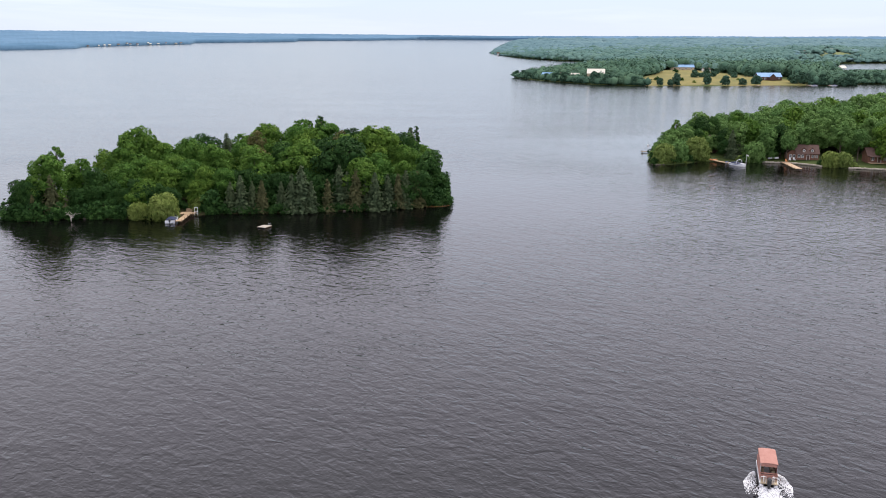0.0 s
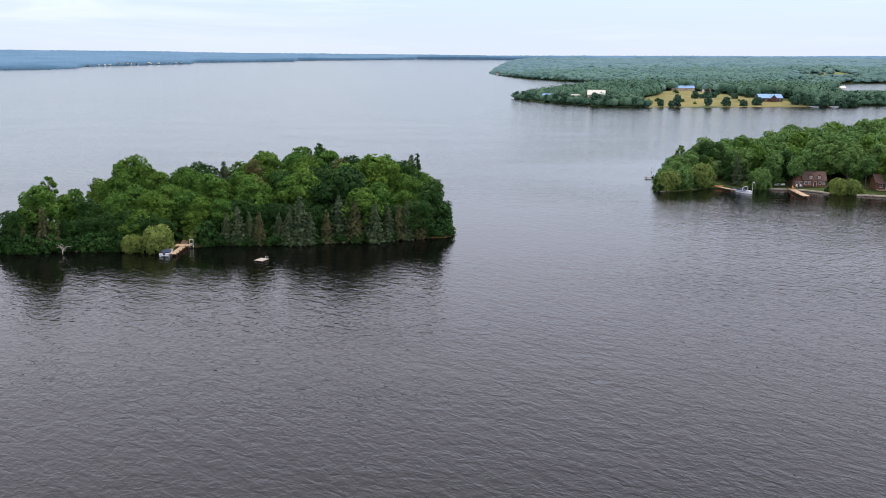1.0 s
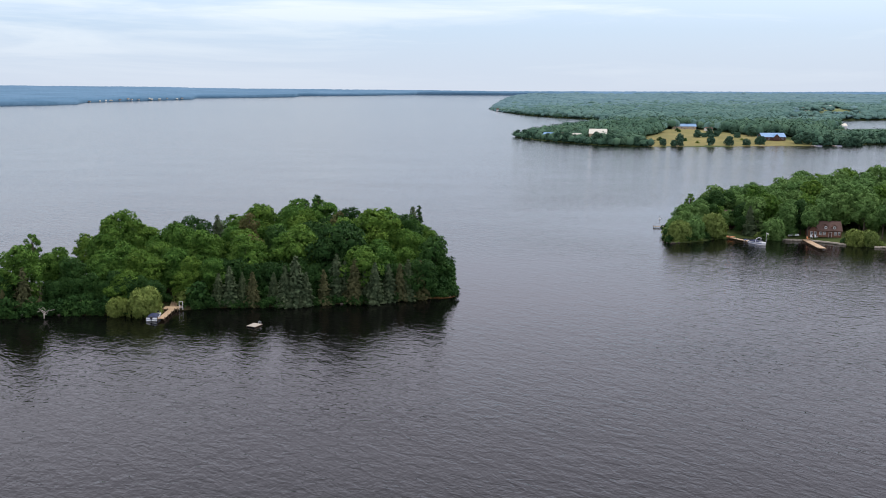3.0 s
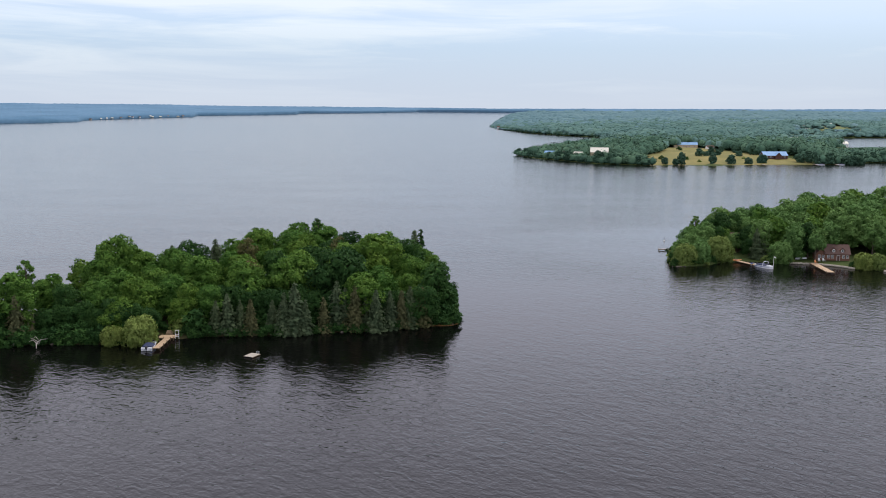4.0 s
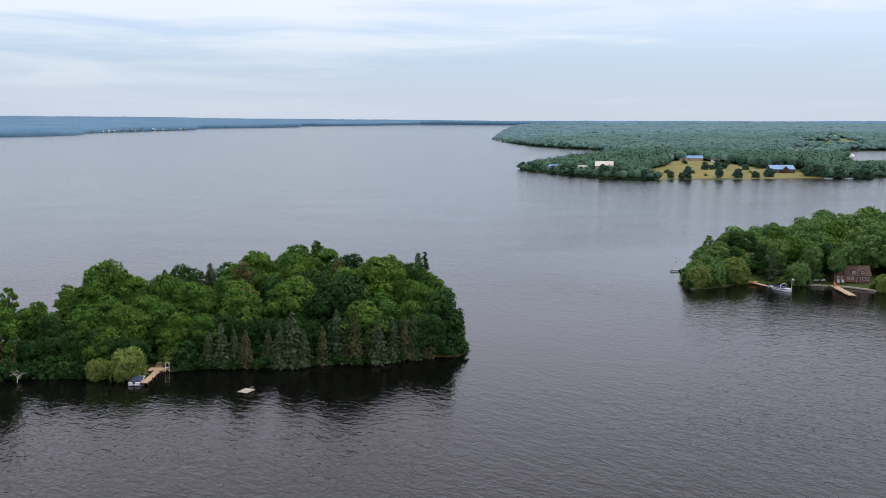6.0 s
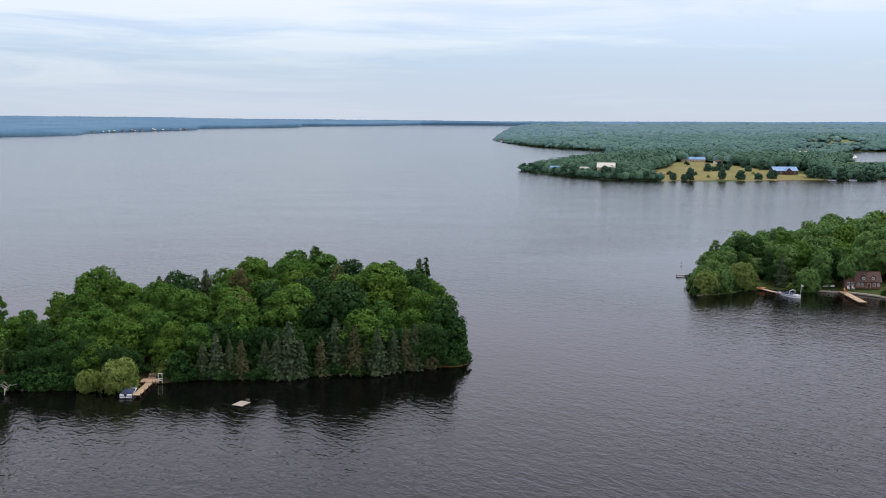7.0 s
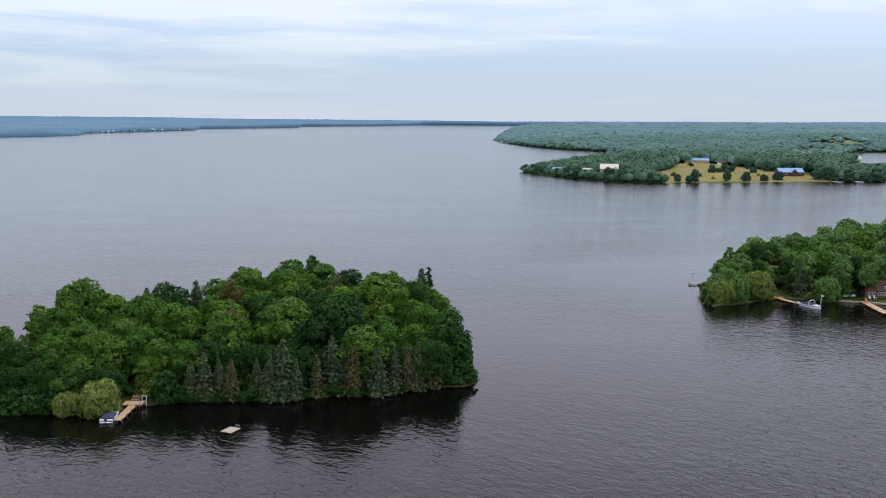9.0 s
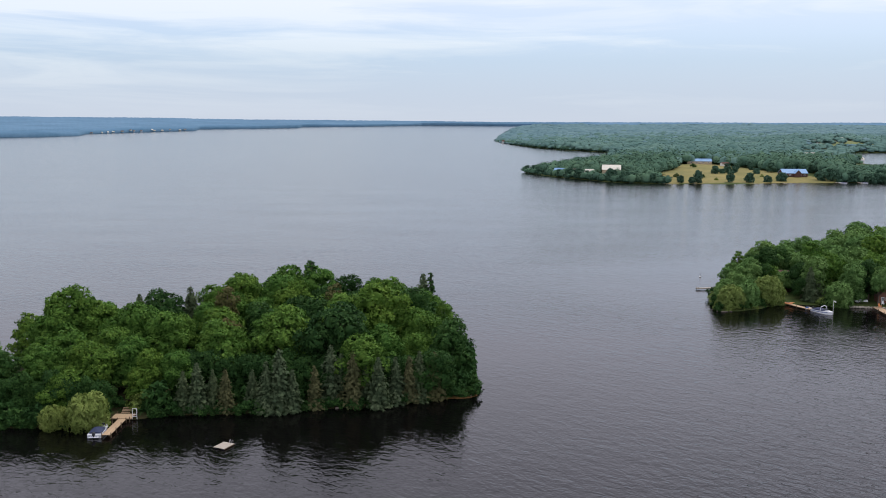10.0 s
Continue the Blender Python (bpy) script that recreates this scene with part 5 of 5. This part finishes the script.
def gable_roof(w, d, z, rise, over=0.4, thick=0.16):
    """Two slopes with thickness; the ridge runs along x."""
    bm = bmesh.new()
    half = d / 2 + over
    drop = rise * over / (d / 2)
    run = math.hypot(half, rise + drop)
    for s in (-1, 1):
        ang = math.degrees(math.atan2(rise + drop, half))
        add_box(bm, w + 2 * over, run + 0.05, thick, (0, s * half / 2, z + (rise - drop) / 2 + thick * 0.4), 0, -s * ang)
    return bm


def gable_walls(w, d, h, rise):
    bm = bmesh.new()
    pts = [(-d / 2, 0), (d / 2, 0), (d / 2, h), (0, h + rise - 0.02), (-d / 2, h)]
    a = [bm.verts.new((-w / 2, y, z)) for y, z in pts]
    b = [bm.verts.new((w / 2, y, z)) for y, z in pts]
    bm.faces.new(a[::-1])
    bm.faces.new(b)
    for i in range(5):
        bm.faces.new((a[i], a[(i + 1) % 5], b[(i + 1) % 5], b[i]))
    bmesh.ops.recalc_face_normals(bm, faces=bm.faces)
    return bm


def house(name, m, w, d, h, rise, wall, roof, label, windows=(), door=None, chimney=None, category="house"):
    e = empty(name, m, label=label, category=category)
    part("wall", gable_walls(w, d, h, rise), wall, e)
    r = part("roof", gable_roof(w, d, h, rise), roof, e)
    part("ridge_cap", box(w + 0.8, 0.3, 0.1, (0, 0, h + rise + 0.15)), roof, r)
    for x, z, ww, hh in windows:
        window_part(e, (x, -d / 2 - 0.03, z), ww * 0.92, hh * 0.92)
    if door is not None:
        dr = part("door", box(1.0, 0.10, 2.05, (door, -d / 2 - 0.04, 1.03)), BARN_RED, e)
        part("door_frame", box(1.25, 0.06, 2.2, (door, -d / 2 - 0.02, 1.08)), PAINT_WHITE, dr)
    if chimney is not None:
        part("chimney", box(0.7, 0.7, 1.7, (chimney, d * 0.12, h + rise + 0.35), 0.03), BRICK, e)
    return e


def dormer(parent, x, y, z):
    d = part("dormer", gable_walls(1.7, 2.2, 1.3, 0.8), BRICK, parent)
    d.matrix_basis = pose(x, y, z, 0, 0, 90)
    part("dormer_roof", gable_roof(2.2, 1.7, 1.3, 0.8, 0.18, 0.1), ROOF_BROWN, d)
    ring = bmesh.new()
    bmesh.ops.create_cone(ring, cap_ends=True, segments=16, radius1=0.58, radius2=0.58, depth=0.1, matrix=pose(0, 0, 0, 90))
    w = part("round_window", ring, PAINT_WHITE, parent)
    w.matrix_basis = pose(x, y - 1.12, z + 0.95)
    pane = bmesh.new()
    bmesh.ops.create_cone(pane, cap_ends=True, segments=16, radius1=0.36, radius2=0.36, depth=0.06, matrix=pose(0, -0.06, 0, 90))
    part("pane", pane, GLASS, w)


cottage = house("house", pose(128.4, 319.0, 0.95, 0, 0, -8) @ Matrix.Scale(0.8, 4), 9.6, 7.0, 2.9, 3.2, BRICK, ROOF_BROWN, "red-brown lakeside cottage with dormers and white windows",
                [(-3.4, 1.55, 0.9, 1.2), (-1.9, 1.55, 0.9, 1.2), (2.4, 1.55, 0.9, 1.2), (3.9, 1.55, 0.7, 1.2)], 0.4)
for x in (-1.4, 2.0):
    dormer(cottage, x, -2.0, 3.0)
wing = part("wing", gable_walls(5.0, 4.2, 2.6, 2.4), BRICK, cottage)
wing.matrix_basis = pose(-6.2, -0.6, 0, 0, 0, 90)
part("wing_roof", gable_roof(5.0, 4.2, 2.6, 2.4), ROOF_BROWN, wing)
window_part(cottage, (-6.9, -3.14, 1.5), 0.8, 1.1)
window_part(cottage, (-5.4, -3.14, 1.5), 0.8, 1.1)

cabin = house("cabin", pose(149.5, 311.0, 0.95, 0, 0, -6), 7.4, 6.0, 2.7, 2.2, BRICK, ROOF_BROWN, "low brown cabin with a timber porch near the shore",
              [(-2.2, 1.5, 0.9, 1.1), (2.0, 1.5, 0.9, 1.1)], 0.0)
part("porch_floor", box(7.0, 2.2, 0.2, (0, -4.1, 0.2)), PLANK, cabin)
part("porch_roof", box(7.4, 2.4, 0.14, (0, -4.1, 2.55), tilt=8), ROOF_BROWN, cabin)
for x in (-3.3, -1.1, 1.1, 3.3):
    part("porch_post", box(0.16, 0.16, 2.3, (x, -5.0, 1.35)), TIMBER, cabin)
house("brown_cottage", pose(97.0, 338.0, 1.0, 0, 0, -10), 12.0, 7.0, 4.4, 1.6, BARN_RED, ROOF_BROWN, "dark brown cottage with white windows half hidden by willows",
      [(-4.4, 1.5, 0.9, 1.2), (-1.8, 1.5, 0.9, 1.2), (2.6, 1.5, 0.9, 1.2), (-4.4, 3.6, 0.9, 1.1), (-1.8, 3.6, 0.9, 1.1), (1.6, 3.6, 0.9, 1.1), (4.6, 3.6, 0.9, 1.1)], 0.6)

shed_boat = empty("rowing_boat", pose(117.0, 318.6, 0.75, 0, 0, 96), label="upturned white rowing boat on the lawn", category="boat")
part("hull", loft([[(x, y, 0.62 - z * 0.8) for x, y, z in r] for r in hull_rings(3.6, 1.3, 0.7)]), WHITE, shed_boat)


def lawn_chair(m, mat, label):
    e = empty("lawn_chair", m, label=label, category="chair")
    part("seat", box(0.55, 0.55, 0.05, (0, 0, 0.38), tilt=-8), mat, e)
    part("backrest", box(0.55, 0.05, 0.8, (0, 0.36, 0.72), tilt=-20), mat, e)
    for s in (-1, 1):
        part("armrest", box(0.12, 0.7, 0.04, (s * 0.34, 0.02, 0.6)), mat, e)
        part("leg", box(0.06, 0.08, 0.6, (s * 0.3, -0.24, 0.3)), mat, e)
        part("leg", box(0.06, 0.08, 0.45, (s * 0.3, 0.28, 0.22)), mat, e)


lawn_chair(pose(119.4, 312.0, 0.66, 0, 0, 20), ORANGE, "orange slatted lawn chair on the long dock")
lawn_chair(pose(121.8, 315.4, 0.72, 0, 0, -15), PAINT_WHITE, "white lawn chair on the grass by the water")
lawn_chair(pose(123.4, 315.6, 0.75, 0, 0, 10), PAINT_WHITE, "white lawn chair on the grass by the water")

wall = empty("shore_wall", label="low pale stone wall along the cottage shore", category="wall")
stones = []
rng_w = random.Random(2)
for (a, b), (c, d) in (((112, 314.9), (120, 313.5)), ((120, 313.5), (125, 309.7)), ((125, 309.7), (129, 305.2)), ((136, 301.2), (147, 297.7)), ((147, 297.7), (160, 294.2))):
    n = int(math.hypot(c - a, d - b) / 0.75)
    for k in range(n):
        t = (k + 0.5) / n
        if not stones:
            stones.append(part("stone", box(0.74, 0.7, 0.55, bevel=0.1), STONE_WALL, wall))
            ob = stones[0]
        else:
            ob = new("stone", stones[0].data)
            ob.parent = wall
        ob.matrix_basis = pose(a + (c - a) * t, b + (d - b) * t, 0.30 + rng_w.uniform(-0.05, 0.07), rng_w.uniform(-5, 5), rng_w.uniform(-5, 5), math.degrees(math.atan2(d - b, c - a)) + rng_w.uniform(-6, 6))


# ---- stones, fallen wood ----
def boulder(seed, size):
    rng = np.random.default_rng(seed)
    v, f = ICO2
    p = v * rng.uniform(0.75, 1.15, (len(v), 1)) * np.array([1.2, 1.0, 0.65]) * size
    return p, f


def scatter_stones():
    rng = random.Random(6)
    protos = []
    for s in range(4):
        p, f = boulder(s, 0.5)
        protos.append(big_mesh("stone", p, f, ROCK))
    spots = [(72.6, 308.4), (73.8, 307.5), (75.2, 308.0), (72.0, 310.8), (74.4, 307.6), (76.4, 308.4), (1.9, 227.2), (2.8, 229.4), (0.4, 226.8), (3.2, 232.5), (2.2, 228.0)]
    spots += [(x, float(np.interp(x, [p[0] for p in ISLAND[2:15]], [p[1] for p in ISLAND[2:15]])) + rng.uniform(-0.5, 0.3)) for x in (-81, -37.5, -22.5)]
    for i, (x, y) in enumerate(spots):
        ob = new("shore_stone", protos[i % 4])
        ob.matrix_basis = pose(x, y, 0.08, 0, 0, rng.uniform(0, 360)) @ Matrix.Scale(rng.uniform(0.4, 0.9), 4)
        tagged(ob, "rounded grey-brown stone at the waterline", "stone", "stones at the waterline")


scatter_stones()


def fallen_tree(m, label, seed):
    rng = random.Random(seed)
    e = empty("fallen_tree", m, label=label, category="dead wood")
    part("trunk", tube([(0, 0.4, 0.5), (0.3, -1.6, 0.8), (0.2, -3.2, 0.5), (0.5, -4.4, 0.05)], [0.16, 0.13, 0.09, 0.04], 7), DEADWOOD, e)
    for k in range(9):
        y = -0.4 - 0.4 * k
        s = -1 if k % 2 else 1
        ln = rng.uniform(0.8, 1.8)
        part("branch", tube([(0.25, y, 0.65), (0.25 + s * ln * 0.5, y - 0.3, 0.95 + rng.uniform(-0.3, 0.5)), (0.25 + s * ln, y - 0.9, 0.9 + rng.uniform(-0.6, 0.9))], [0.07, 0.05, 0.015], 5), DEADWOOD, e)


fallen_tree(pose(-84.0, 209.0, 0.1, 0, 0, 8) @ Matrix.Scale(1.25, 4), "bleached fallen tree reaching into the lake", 3)
fallen_tree(pose(-86.2, 209.2, 0.2, 0, 0, -38), "bleached fallen tree reaching into the lake", 5)

# ---- farms on the far bank ----
def farm_z(x, y):
    return float(main_height(np.array(float(x)), np.array(float(y)))[0]) - 0.2


house("barn", pose(157.5, 932, farm_z(157.5, 932), 0, 0, -12), 17, 11, 6.0, 4.2, TAN, CREAM, "large tan barn with a cream steel roof", [(-4, 3.0, 1.6, 1.4), (4, 3.0, 1.6, 1.4)], 0.0, category="barn")
house("long_barn", pose(284, 1090, farm_z(284, 1090), 0, 0, -4), 27, 9, 3.6, 2.6, TAN, ROOF_BLUE, "long low barn with a blue steel roof above the meadow", [(-9, 2.0, 1.6, 1.2), (-3, 2.0, 1.6, 1.2), (4, 2.0, 1.6, 1.2), (10, 2.0, 1.6, 1.2)], 0.5, category="barn")
farmhouse = house("farmhouse", pose(329, 930, farm_z(329, 930), 0, 0, 4), 24, 11, 3.4, 3.6, BARN_RED, ROOF_BLUE, "dark lakeside house with a pale blue steel roof", [(-9, 1.7, 1.8, 1.5), (-5, 1.7, 1.8, 1.5), (5, 1.7, 1.8, 1.5), (9, 1.7, 1.8, 1.5)], 0.0)
gw = part("front_gable", gable_walls(5.0, 6.0, 3.4, 3.0), BARN_RED, farmhouse)
gw.matrix_basis = pose(1.5, -6.0, 0, 0, 0, 90)
part("gable_roof", gable_roof(5.0, 6.0, 3.4, 3.0), ROOF_BLUE, gw)
house("shed", pose(304, 1060, farm_z(304, 1060), 0, 0, 10), 8, 6, 2.6, 1.6, PAINT_WHITE, ROOF_BROWN, "small white shed beside the meadow", [(-2, 1.5, 0.9, 0.9)], 1.0, category="shed")
for x, y, w, roof, wall_m in ((113, 968, 10, ROOF_BLUE, PAINT_WHITE), (126, 950, 9, ROOF_BROWN, TAN), (137, 934, 8, CREAM, PAINT_WHITE)):
    house("shore_cottage", pose(x, y, farm_z(x, y), 0, 0, -25), w, 7, 4.6, 2.6, wall_m, roof, "shore cottage among the trees of the narrow point", [(-2, 2.6, 1.0, 1.2), (2, 2.6, 1.0, 1.2)], 0.0)
for x, y, w, t in ((520, 1372, 15, 5), (538, 1386, 10, -10), (552, 1378, 12, 15), (582, 1392, 9, 0), (604, 1398, 10, 20), (780, 1990, 12, 0), (850, 2040, 14, 12), (158, 2480, 7, -10)):
    house("village_house", pose(x, y, farm_z(x, y), 0, 0, t), w, 8, 5.5, 3.0, PAINT_WHITE, CREAM if t > 0 else ROOF_BROWN, "small white house at the edge of the woods", [(-2.5, 2.6, 1.1, 1.3), (2.5, 2.6, 1.1, 1.3)], 0.0)
for x, y, t in ((352, 885, 95), (372, 886, 80), (300, 876, 90)):
    pier(pose(x, y - 3, 0, 0, 0, t - 90), 10, 2.0, PLANK_GREY, "short pale dock on the far bank", 0.5, 3)
motor_boat(pose(356, 882, 0, 0, 0, 75), 7.0, 2.5, "white motor boat moored on the far bank")
motor_boat(pose(376, 884, 0, 0, 0, 100), 6.5, 2.4, "white motor boat moored on the far bank")
rng_f = random.Random(31)
for k in range(14):
    u = -0.375 + 0.105 * (k / 14) + rng_f.uniform(-0.003, 0.003)
    far = float(np.interp(u, [a for a, b in FAR_SHORE], [b for a, b in FAR_SHORE])) - 6
    ca = 1 / math.sqrt(1 + u * u)
    house("far_house", pose(FAR_C[0] + u * ca * far, FAR_C[1] + ca * far, float(lake_level(np.array(far))) + 1.0 + rng_f.uniform(0, 5), 0, 0, rng_f.uniform(-30, 30)), rng_f.uniform(4, 9), 6, rng_f.uniform(1.5, 3), 1.6,
          rng_f.choice((TAN, PAINT_WHITE, CREAM)), rng_f.choice((ROOF_BROWN, CREAM)), "tiny lakeside house on the distant shore")
